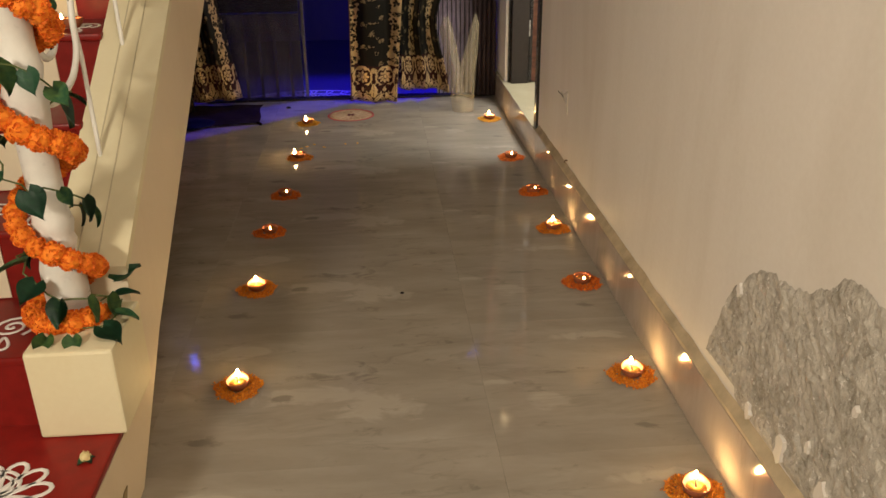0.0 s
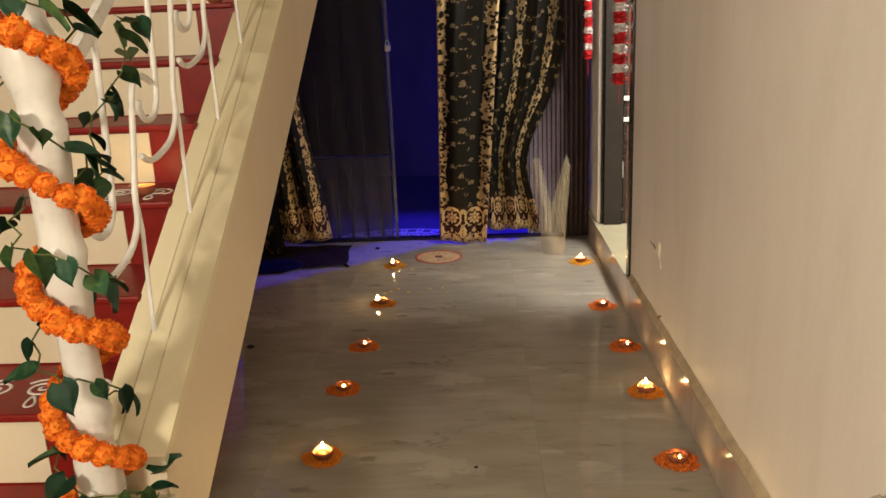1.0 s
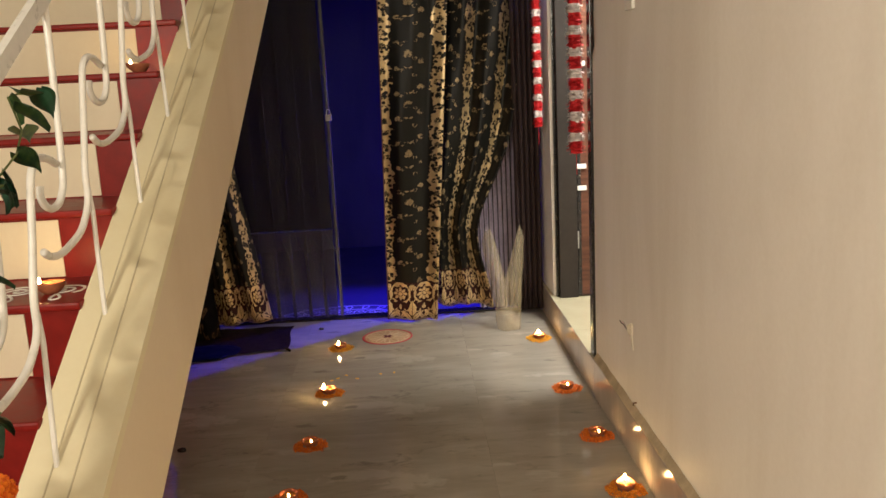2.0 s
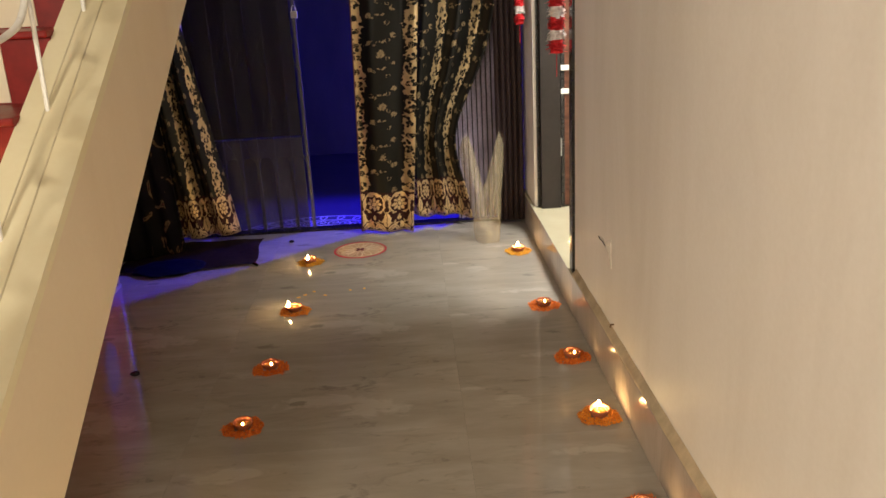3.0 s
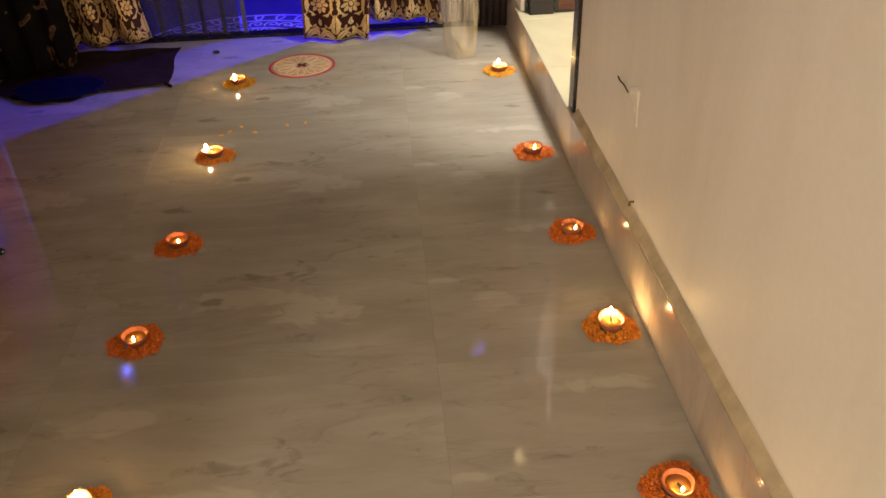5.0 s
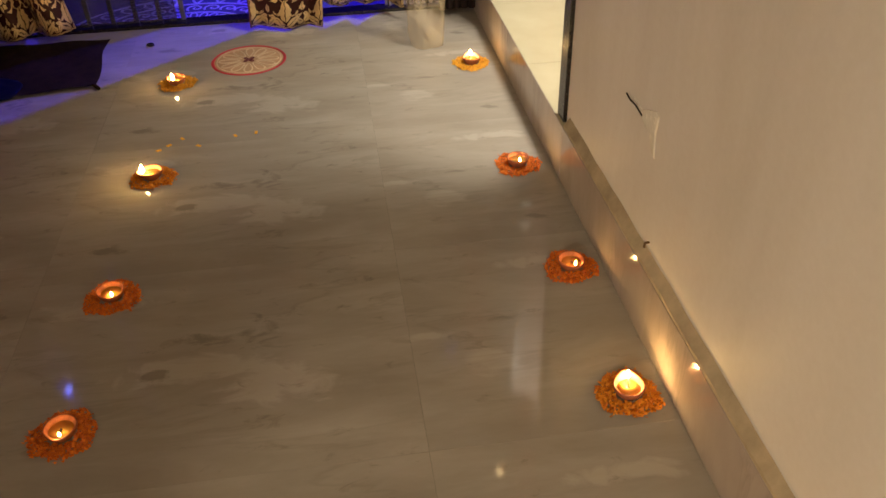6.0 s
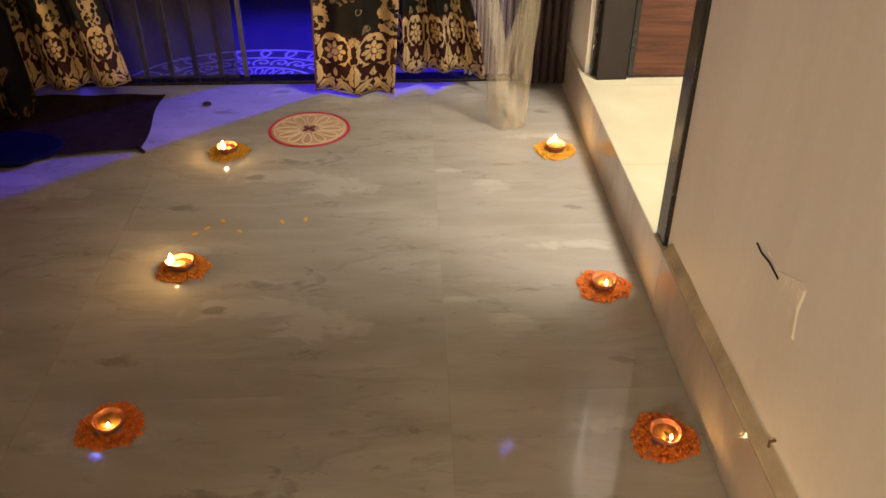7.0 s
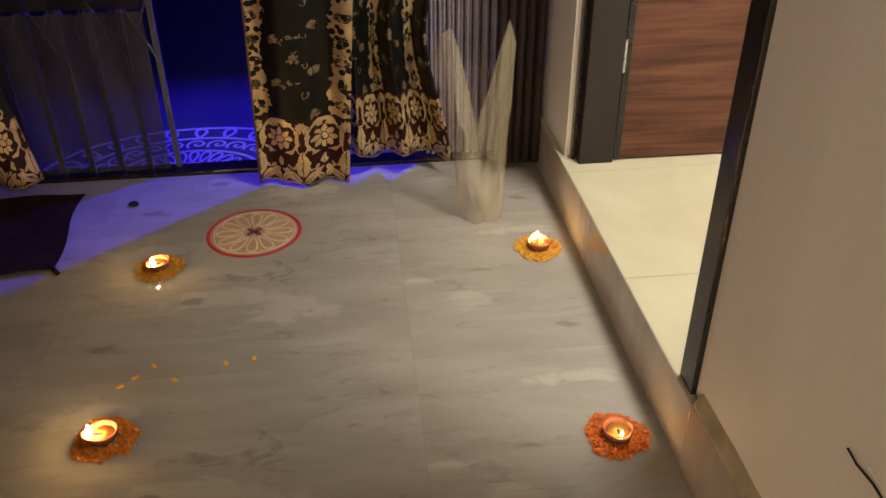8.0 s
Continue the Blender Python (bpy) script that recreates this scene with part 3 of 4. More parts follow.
def leaf_mesh(size, bend):
    """A heart-shaped leaf with a bent midrib; the stalk end at the origin, the tip along +x."""
    bm = bmesh.new()
    rows = []
    for i in range(9):
        t = i / 8
        w = 0.62 * math.sin(math.pi * min(1, t * 0.96 + 0.06)) ** 0.75 * (1 - t * 0.72) * 1.6
        z = -bend * t * t
        x = t
        back = 0.10 * (1 - t) ** 3
        rows.append([bm.verts.new((size * (x - back * (abs(k) * 1.2)), size * w * k * 0.62, size * (z + 0.16 * abs(k)))) for k in (-1, -0.5, 0, 0.5, 1)])
    for p, q in zip(rows, rows[1:]):
        for k in range(4):
            bm.faces.new((p[k], p[k + 1], q[k + 1], q[k]))
    r = bmesh.ops.solidify(bm, geom=bm.faces[:], thickness=0.0008)
    me = bpy.data.meshes.new("leaf")
    bm.to_mesh(me)
    bm.free()
    for p in me.polygons:
        p.use_smooth = True
    me.materials.append(LEAF)
    return me


LEAVES = [leaf_mesh(0.062, 0.25), leaf_mesh(0.052, 0.4), leaf_mesh(0.070, 0.15)]


def ivy(name, base, pts, label, seed, every=2):
    """A trailing vine through pts with a leaf at each joint."""
    vine = thing(name, base, label, "ivy")
    part("stem", tube(pts, 0.0022, 6), STEM, vine, "thin green stem")
    rnd = random.Random(seed)
    for i in range(1, len(pts), every):
        p = Vector(pts[i])
        out = Vector((p.x, p.y, 0))
        a = math.degrees(math.atan2(out.y, out.x)) + rnd.uniform(-55, 55)
        ob = new("leaf", rnd.choice(LEAVES))
        ob.parent = vine
        ob.matrix_basis = pose(*p, rnd.uniform(-35, 35), rnd.uniform(0, 75), a) @ Matrix.Scale(rnd.uniform(0.75, 1.15), 4)
    return vine


pts = []
for i in range(91):
    f = i / 90
    a = 0.2 - f * 4.6 * 2 * math.pi
    rr = 0.068 + 0.026 * math.sin(i * 1.7) ** 2
    pts.append((rr * math.cos(a), rr * math.sin(a), 0.03 + f * 1.16 + 0.012 * math.sin(i * 0.9)))
ivy("ivy_garland", (-0.572, 2.25, 0.45), pts, "green ivy garland wound round the white newel post", 3, 2)

sprig = thing("ivy_sprig", (-0.572, 2.25, 0.453), "green ivy sprig lying over the plinth edge under the newel", "ivy")
part("stem", tube([(0.02, -0.075, 0.006), (0.06, -0.09, 0.010), (0.10, -0.08, 0.008), (0.115, -0.03, 0.012), (0.11, 0.03, 0.02)], 0.002, 6), STEM, sprig, "thin green stem")
for i, (x, y, z, pitch, turn) in enumerate(((-0.015, -0.125, 0.010, 20, -100), (0.045, -0.135, 0.012, 26, -80), (0.10, -0.10, 0.014, 12, -40), (0.115, -0.045, 0.020, 4, -5), (0.105, 0.02, 0.035, -12, 20), (0.095, 0.05, 0.06, -22, 35))):
    ob = new("leaf", LEAVES[i % 3])
    ob.parent = sprig
    ob.matrix_basis = pose(x, y, z, 8 * (i % 3 - 1), pitch, turn) @ Matrix.Scale(0.88 + 0.06 * (i % 3), 4)

# railing of scrolled iron between newel and upper flight
rail = thing("stair_railing", (-0.60, 2.3, 0), "white painted iron stair railing with scrolls", "railing")
XR = 0.0


def glide(ctrl, steps=6):
    """A smooth line through the given points."""
    c = [Vector(p) for p in ctrl]
    c = [c[0] * 2 - c[1]] + c + [c[-1] * 2 - c[-2]]
    line_ = []
    for k in range(1, len(c) - 2):
        a, b, d, e = c[k - 1:k + 3]
        for q in range(steps):
            f = q / steps
            line_.append(0.5 * ((2 * b) + (d - a) * f + (2 * a - 5 * b + 4 * d - e) * f * f + (3 * b - a - 3 * d + e) * f ** 3))
    return line_ + [c[-2]]


bm = prism([(-0.04, crease(2.26) + 0.74), (3.6, crease(5.9) + 0.74), (3.6, crease(5.9) + 0.785), (-0.04, crease(2.26) + 0.785)], -0.009, 0.009)
part("handrail", bm, WHITE, rail)
SWAN = ((-0.285, 0.142), (-0.25, 0.125), (-0.19, 0.122), (-0.09, 0.145), (-0.04, 0.175), (-0.006, 0.22), (0.0, 0.29), (0.03, 0.40), (0.055, 0.50), (0.072, 0.543), (0.105, 0.566), (0.15, 0.566), (0.20, 0.548))
HOOK = ((0.255, 1.02), (0.250, 0.80), (0.238, 0.62), (0.228, 0.53), (0.218, 0.492), (0.190, 0.463), (0.150, 0.453), (0.115, 0.465), (0.098, 0.488), (0.102, 0.508))
for i in range(-1, 9):
    yf = 2.70 + 0.36 * i
    zf = crease(yf)
    part("hooked_bar", tube(glide([(XR, yf + dy - 2.3, zf + dz - (0.09 if dz > 1.0 else 0.0)) for dy, dz in HOOK]), 0.0088, 8), WHITE, rail, smooth=True)
    if i >= 0:
        part("scroll", tube(glide([(XR, yf + dy - 2.3, zf + dz) for dy, dz in SWAN]), 0.0088, 8), WHITE, rail, smooth=True)
        part("foot", tube([(XR, yf + 0.005 - 2.3, zf + 0.25), (XR + 0.006, yf - 2.3, zf + 0.19), (0.036, yf - 0.085 - 2.3, crease(yf - 0.085) - 0.006)], 0.0062, 8), WHITE, rail)

# ivy trailing along the railing
pts = [(0.02 * math.sin(i * 1.3), 0.02 + 0.022 * i, 0.62 + 0.0215 * i + 0.03 * math.sin(i * 0.8)) for i in range(22)]
pts = [(x + 0.02, y, z) for x, y, z in pts]
ivy("ivy_strand", (-0.60, 2.3, 0.45), pts, "green ivy strand trailing along the stair railing", 11, 1)

# rangoli drawn in white on the treads


def spiral(bm, cx, cy, z, r, start, turns_, w, wind=1):
    pts_ = []
    for i in range(30):
        f = i / 29
        a = start + wind * turns_ * 2 * math.pi * f
        pts_.append((cx + r * f * math.cos(a), cy + r * f * math.sin(a), z))
    ribbon(bm, pts_, w)


def ribbon(bm, pts_, w):
    """A flat raised line of powder."""
    top = []
    for i, p in enumerate(pts_):
        a, b = Vector(pts_[max(i - 1, 0)]), Vector(pts_[min(i + 1, len(pts_) - 1)])
        d = (b - a).normalized()
        s = Vector((-d.y, d.x, 0)) * w / 2
        c = Vector(p)
        top.append((bm.verts.new(c + s), bm.verts.new(c + s * 0.6 + Vector((0, 0, 0.002))), bm.verts.new(c - s * 0.6 + Vector((0, 0, 0.002))), bm.verts.new(c - s)))
    for p, q in zip(top, top[1:]):
        for k in range(3):
            bm.faces.new((p[k], p[k + 1], q[k + 1], q[k]))


def petal_loop(bm, cx, cy, z, a, l, wd, w):
    pts_ = []
    for i in range(17):
        f = i / 16 * math.pi * 2
        p = l * (1 - math.cos(f)) / 2
        q = wd * math.sin(f) * (0.35 + 0.65 * (1 - math.cos(f)) / 2)
        pts_.append((cx + p * math.cos(a) - q * math.sin(a), cy + p * math.sin(a) + q * math.cos(a), z))
    ribbon(bm, pts_, w)


def stroke(parent, name, draw, *a):
    """One powder line as a part of its drawing."""
    b_ = bmesh.new()
    draw(b_, *a)
    return part(name, b_, CHALK, parent)


drawing = thing("stair_rangoli", (0, 0, Z0 + 0.001), "white powder flower rangoli on the red bottom tread", "rangoli")
for i in range(-1, 6):
    stroke(drawing, "petal_line", petal_loop, -0.655, 1.87, 0.0, math.radians(-20 + i * 33), 0.115, 0.03, 0.011)
for i in range(2):
    stroke(drawing, "spiral_line", spiral, -0.66, 1.90, 0.0, 0.045 + 0.018 * i, 1, 1.2, 0.009)
for k in (1, 2, 4):
    yt = Y0 + RUN * k + 0.13
    drawing = thing("stair_rangoli", (0, 0, Z0 + RISE * k + 0.001), "white powder spiral rangoli on a red tread", "rangoli")
    for q in (0, 1, 2):
        stroke(drawing, "spiral_line", spiral, -0.72 - 0.12 * q, yt, 0.0, 0.055, 0.4 + q, 2.2, 0.009, 1 if q % 2 else -1)
        stroke(drawing, "petal_line", petal_loop, -0.72 - 0.12 * q, yt - 0.05, 0.0, -1.3, 0.06, 0.016, 0.008)
# fallen blossom on the bottom tread
ob = thing("fallen_blossom", (-0.50, 1.98, Z0 + 0.011), "small wilted cream blossom lying on the red tread", "flower")
part("bloom", flower(bmesh.new(), (0, 0, 0), 0.013, 5, 14), simple("cream_blossom", (0.75, 0.62, 0.30), 0.7), ob)
for i in range(4):
    p = new("leaf", LEAVES[1])
    p.parent = ob
    p.matrix_basis = pose(0, 0, -0.004, 0, 5, 40 + 95 * i) @ Matrix.Scale(0.42, 4)

# ---- oil lamps ----


def diya(loc, turn, size, petals, seed, name_label, lit=1.0):
    """Clay oil lamp with spout, oil, wick and flame, in a ring of marigold petals."""
    d = thing("oil_lamp", loc, name_label, "oil lamp", "oil lamps in two rows", turn)
    s = size

    def lip(a, r, z):
        k = max(0.0, math.cos(a)) ** 6
        up = z / (0.03 * s)
        return r * (1 + 0.32 * k * up), z + 0.004 * s * k * up
    outer = [(0.016, 0.0), (0.021, 0.003), (0.029, 0.012), (0.034, 0.022), (0.0355, 0.029), (0.0345, 0.031), (0.031, 0.029), (0.027, 0.020), (0.018, 0.012), (0.004, 0.010)]
    part("cup", lathe([(r * s, z * s) for r, z in outer], 24, lip), CLAY, d, "brown fired clay cup", True)
    part("oil", lathe([(0.022 * s, 0.0165 * s), (0.026 * s, 0.0205 * s), (0.0005, 0.0207 * s)], 20), OIL, d, "amber oil pool", True)
    wk = part("wick", tube([(0.0, 0, 0.020 * s), (0.018 * s, 0, 0.027 * s), (0.027 * s, 0, 0.030 * s)], 0.0028 * s, 6), WAX, d)
    f = bmesh.new()
    lathe([(0.001, 0), (0.0042 * s, 0.004 * s), (0.0058 * s, 0.010 * s), (0.0045 * s, 0.017 * s), (0.002 * s, 0.024 * s), (0.0004, 0.029 * s)], 10, None, f)
    bmesh.ops.scale(f, vec=(0.72 * lit, 0.72 * lit, 0.66 * lit), verts=f.verts)
    bmesh.ops.translate(f, vec=(0.026 * s, 0, 0.027 * s), verts=f.verts)
    part("flame", f, FLAME, wk, "small bright yellow flame", True)
    if petals:
        ring = thing("petal_ring", (loc[0], loc[1], loc[2]), "ring of loose orange marigold petals round an oil lamp", "petals", "petal rings on the floor")
        ring["kind"] = "stuff"
        rnd = random.Random(seed)
        bm = bmesh.new()
        for i in range(1300):
            a = rnd.random() * 6.283
            rad = 0.074 * s * (0.28 + 0.72 * rnd.random()) ** 0.62 * (0.95 + 0.06 * math.sin(3 * a + seed) + 0.04 * math.sin(7 * a))
            if rnd.random() < 0.05:
                rad *= 1.12
            p = Vector((rad * math.cos(a), rad * math.sin(a), 0.001 + 0.012 * max(0.2, 1 - rad / 0.11) * rnd.random()))
            b = rnd.random() * 6.283
            u = Vector((math.cos(b), math.sin(b), rnd.uniform(-0.3, 0.6))) * rnd.uniform(0.005, 0.0095)
            w = Vector((-math.sin(b), math.cos(b), rnd.uniform(-0.2, 0.4))) * rnd.uniform(0.0025, 0.005)
            vs = [bm.verts.new(p - u * 0.5), bm.verts.new(p + w), bm.verts.new(p + u * 0.6 + Vector((0, 0, 0.003))), bm.verts.new(p - w)]
            for q in vs:
                q.co.z = max(q.co.z, 0.0008)
            bm.faces.new(vs)
        part("petals", bm, petals, ring)
    return d


LBL = "lit brown clay oil lamp in a ring of orange petals"
LAMPS = [(-0.266, 5.59, 1, 250, 1.55), (-0.266, 4.88, 0, 200, 1.6), (-0.289, 4.275, 0, 290, 0.66), (-0.313, 3.811, 0, 280, 0.62), (-0.303, 3.255, 0, 100, 1.2), (-0.28, 2.593, 0, 95, 1.35),
         (0.883, 5.562, 1, 90, 1.15), (0.891, 4.753, 0, 270, 0.75), (0.925, 4.199, 0, 280, 0.66), (0.917, 3.728, 0, 80, 1.2), (0.93, 3.193, 0, 270, 0.7), (0.93, 2.548, 0, 85, 1.3), (0.93, 2.01, 0, 75, 1.3)]
for i, (x, y, yellow, turn, lit) in enumerate(LAMPS):
    if x > 0:
        x = min(x, 0.912)
    # strong flames get the petal copy with glow in its colour
    diya((x, y, 0.0), turn, 1.0, PETAL_Y if yellow else (PETAL_LIT if lit > 1.15 else PETAL_DIM), i + 1, LBL if not yellow else "lit brown clay oil lamp in a ring of yellow petals", lit)
for k, x, dy in ((4, -0.74, 0.10), (7, -0.72, 0.09)):
    diya((x, Y0 + RUN * k + dy, Z0 + RISE * k), 200, 1.0, None, 0, "lit clay oil lamp standing on a red stair tread", 0.95)

# ---- entrance ----


def curtain(name, loc, label, x0b, x1b, x0t, x1t, hem, top, folds, depth, seed, skew=None, full=1.6):
    """A hanging brocade panel; bottom and top edges given, folds deeper towards the hem."""
    c = thing(name, loc, label, "curtain")
    rnd = random.Random(seed)
    ph = [rnd.uniform(-0.5, 0.5) for _ in range(3)]

    def fn(s, t):
        x = (x0b + (x1b - x0b) * s) * (1 - t) + (x0t + (x1t - x0t) * s) * t
        if skew:
            x += skew(s, t)
        z0 = hem(s)
        f = math.sin(2 * math.pi * (folds * s + 0.12 * math.sin(5 * t + ph[0])) + ph[1])
        g = math.sin(2 * math.pi * (folds * 1.9 * s) + ph[2]) * 0.25
        return (x, depth * (f + g) * (0.75 + 0.25 * (1 - t)), z0 + (top - z0) * t)
    part("panel", cloth(fn, 120, 60, abs(x1b - x0b) * full, top), BROCADE, c, "black and gold damask panel", True)
    part("piping", tube([fn(0, j / 30) for j in range(31)], 0.004, 6), simple("brown_piping", (0.14, 0.05, 0.03), 0.6), c, "thin brown edge piping", True)
    return c


curtain("door_curtain", (0, 6.08, 0), "black and gold brocade curtain hanging at the entrance", 0.0, 0.31, 0.06, 0.50, lambda s: 0.020 - 0.016 * s, 2.4, 1.55, 0.024, 1, None, 1.0)
curtain("door_curtain", (0, 6.14, 0), "black and gold brocade curtain gathered behind another panel", 0.27, 0.70, 0.42, 0.98, lambda s: 0.085 - 0.02 * s + 0.012 * math.sin(12 * s), 2.4, 2.6, 0.042, 2,
        lambda s, t: -0.165 * s * math.exp(-((t - 0.22) / 0.16) ** 2))
curtain("door_curtain", (0, 6.10, 0), "dark brocade curtain with gold hem beside the gate", -1.30, -0.74, -1.26, -0.98, lambda s: 0.018 + 0.035 * s, 2.4, 3.2, 0.035, 3,
        lambda s, t: -0.13 * s * t)
rod = thing("curtain_rod", (0, 6.11, 2.42), "dark metal curtain rod over the entrance", "curtain rod")
part("rod", tube([(-1.2, 0, 0), (0.985, 0, 0)], 0.012, 10), BLACK, rod)

# collapsible gate
gate = thing("collapsible_gate", (0, 6.27, 0), "grey folding iron gate with crossed slats", "gate")
for i in range(7):
    x = -0.92 + 0.102 * i
    part("bar", boxed(x - 0.010, x + 0.010, -0.008, 0.008, 0.0, 2.42, bevel=0.002), IRON, gate)
    if i < 6:
        for j in range(4):
            z = 0.42 + 0.56 * j
            part("cross_slat", tube([(x, 0.012, z), (x + 0.102, 0.012, z + 0.22)], 0.005, 6), IRON, gate)
            part("cross_slat", tube([(x, -0.012, z + 0.22), (x + 0.102, -0.012, z)], 0.005, 6), IRON, gate)
lock = thing("padlock", (-0.302, 6.245, 1.30), "small steel padlock on the folding gate", "padlock")
part("body", boxed(-0.02, 0.02, -0.01, 0.01, -0.02, 0.02, bevel=0.004), STEEL, lock)
part("shackle", tube([(0.013 * math.cos(a), 0, 0.02 + 0.032 * math.sin(a)) for a in [math.pi * i / 12 for i in range(13)]], 0.003, 6), STEEL, lock)
net = thing("gate_net", (0, 6.235, 0), "dark translucent mosquito net sheet over the gate", "net")


def netfn(s, t):
    return (-0.95 + 0.62 * s, 0.006 * math.sin(30 * s + 3 * t), 0.02 + 0.57 * t)


part("upper_sheet", cloth(lambda s, t: (-0.95 + 0.62 * s, 0.005 * math.sin(26 * s + 3 * t) + 0.004, 0.60 + 1.8 * t), 40, 10, 0.6, 0.6, 0.001), NET_DARK, net, "dark translucent upper sheet")
part("lower_sheet", cloth(netfn, 40, 10, 0.6, 0.6, 0.001), NET, net, "grey translucent lower sheet")

# folded part of the gate behind the right curtain, with cloth
fold = thing("pleated_screen", (0, 6.24, 0), "pleated violet cloth screen with dark vertical slats", "screen")


part("cloth", cloth(lambda s, t: (0.60 + 0.415 * s, 0.008 * math.sin(s * 2 * math.pi * 13), 0.02 + 2.38 * t), 110, 4, 0.3, 2.4, 0.002), VIOLET, fold)
for i in range(12):
    x = 0.615 + 0.03 * i
    part("slat", boxed(x - 0.0028, x + 0.0028, -0.024, -0.012, 0.02, 2.4), BLACK, fold)
drape = thing("side_drape", (0, 6.12, 0), "dark maroon gathered drape beside the door frame", "drape")
for i in range(5):
    xa = 0.835 + 0.0326 * i
    part("pleat", cloth(lambda s, t: (xa + 0.0324 * s, -0.022 * math.sin(math.pi * s) ** 0.7 + 0.004 * math.sin(5 * t + i), 0.03 + 2.37 * t), 12, 8, 0.06, 2.4, 0.003), MAROON, drape, "", True)

# gauze wrap standing on the floor
wrap = thing("gauze_wrap", (0.735, 5.80, 0), "cream translucent gauze cloth draped down to the floor", "gauze")


def gz(s, t):
    foot = (0.003 - 0.070 * math.cos(math.pi * s), -0.066 * math.sin(math.pi * s) ** 0.7, 0.004)
    tip = float(np.interp(s, [0, 0.05, 0.22, 0.36, 0.50, 0.64, 0.80, 0.92, 1.0], [0.52, 0.58, 0.61, 0.46, 0.30, 0.40, 0.55, 0.635, 0.54]))
    head = (-0.138 + 0.258 * s, 0.10 - 0.05 * math.sin(math.pi * s), tip)
    crush = math.exp(-((tip * t - 0.12) / 0.035) ** 2)
    k = t ** 1.15
    wob = 0.004 * math.sin(s * 11 + 4 * t) + 0.030 * (1 - 0.6 * t) * noise.noise(Vector((s * 7, t * 5, 2)))
    return (foot[0] * (1 - k) + head[0] * k + wob * 0.5, foot[1] * (1 - k) + head[1] * k + wob - 0.012 * crush * math.sin(s * 9 + 1), foot[2] * (1 - t) + head[2] * t)


part("flap", cloth(lambda s, t: gz(s * 0.5, t), 5, 9, 0.2, 0.6, 0.0015), GAUZE, wrap)
part("flap", cloth(lambda s, t: gz(0.5 + s * 0.5, t), 5, 9, 0.2, 0.6, 0.0015), GAUZE, wrap)
# round rangoli sticker on the floor
disc = thing("floor_rangoli", (0.0, 5.77, 0.0), "round cream rangoli disc with a red rim lying on the floor", "rangoli")
part("base", lathe([(0.0005, 0.0006), (0.148, 0.0006), (0.150, 0.0014), (0.0005, 0.0016)], 64), simple("tan_print", (0.48, 0.30, 0.17), 0.55, 0, 0.1, 90), disc)
bm = bmesh.new()
ribbon(bm, [(0.145 * math.cos(a), 0.145 * math.sin(a), 0.0016) for a in [2 * math.pi * i / 64 for i in range(65)]], 0.012)
part("rim", bm, simple("red_print", (0.50, 0.02, 0.04), 0.5), disc, "red printed rim")
bm = bmesh.new()
for i in range(12):
    petal_loop(bm, 0.035 * math.cos(i * math.pi / 6), 0.035 * math.sin(i * math.pi / 6), 0.0017, i * math.pi / 6, 0.085, 0.022, 0.007)
ribbon(bm, [(0.128 * math.cos(a), 0.128 * math.sin(a), 0.0017) for a in [2 * math.pi * i / 64 for i in range(65)]], 0.006)
part("petal_print", bm, simple("pale_print", (0.66, 0.49, 0.32), 0.6), disc, "pale petal lines")
bm = bmesh.new()
for i in range(4):
    petal_loop(bm, 0, 0, 0.0034, 0.78 + i * math.pi / 2, 0.026, 0.007, 0.006)
part("centre", bm, simple("dark_red_print", (0.14, 0.02, 0.03), 0.6), disc, "dark red centre mark")

# mat and furniture in the far corner
matt = thing("door_mat", (-0.93, 5.86, 0), "dark worn maroon carpet mat lying before the gate", "mat")
bm = cloth(lambda s, t: (-0.40 + (0.735 + 0.02 * (1 - t) ** 3 + 0.012 * math.sin(6 * t)) * s, -0.27 + 0.50 * t - 0.03 * math.sin(4 * s) * (1 - t), 0.006 + 0.006 * math.sin(9 * s + 4 * t) ** 2), 24, 18, 0.7, 0.6, 0.0)
bmesh.ops.remove_doubles(bm, verts=bm.verts, dist=0.0001)
bmesh.ops.translate(bm, vec=(0, 0, 0.004), verts=bm.verts)
part("carpet", bm, MAT_CLOTH, matt, "", True)
part("tassel", tube([(0.345, -0.235, 0.010), (0.362, -0.262, 0.012), (0.372, -0.272, 0.008)], 0.008, 6), MAT_CLOTH, matt)
chest = thing("red_cooler", (-1.57, 4.75, 0), "red enamel cooler cabinet with grey edge trim under the stairs", "cooler")
part("body", boxed(-0.31, 0.32, -0.55, 0.62, 0.04, 0.98, bevel=0.012), RFRIDGE, chest)
part("plinth", boxed(-0.30, 0.31, -0.54, 0.61, 0.0, 0.04), BLACK, chest, "black recessed base")
part("edge_trim", tube([(0.318, 0.625, 0.0), (0.318, 0.630, 0.7), (0.30, 0.64, 0.98)], 0.018, 8), STEEL_GREY, chest, "grey corner trim")
part("foot_strip", boxed(0.322, 0.336, -0.55, 0.64, 0.0, 0.022, bevel=0.003), STEEL_GREY, chest, "grey strip along the base")
bm = lathe([(0.0005, 0.0), (0.11, 0.0), (0.11, 0.004), (0.0005, 0.004)], 40)
bmesh.ops.transform(bm, verts=bm.verts, matrix=Matrix.Translation((0.3205, 0.36, 0.33)) @ Matrix.Rotation(math.pi / 2, 4, "Y") @ Matrix.Diagonal((1.25, 0.8, 1, 1)))
badge = part("badge", bm, simple("blue_badge", (0.02, 0.05, 0.40), 0.35), chest, "blue oval badge")
bm = bmesh.new()
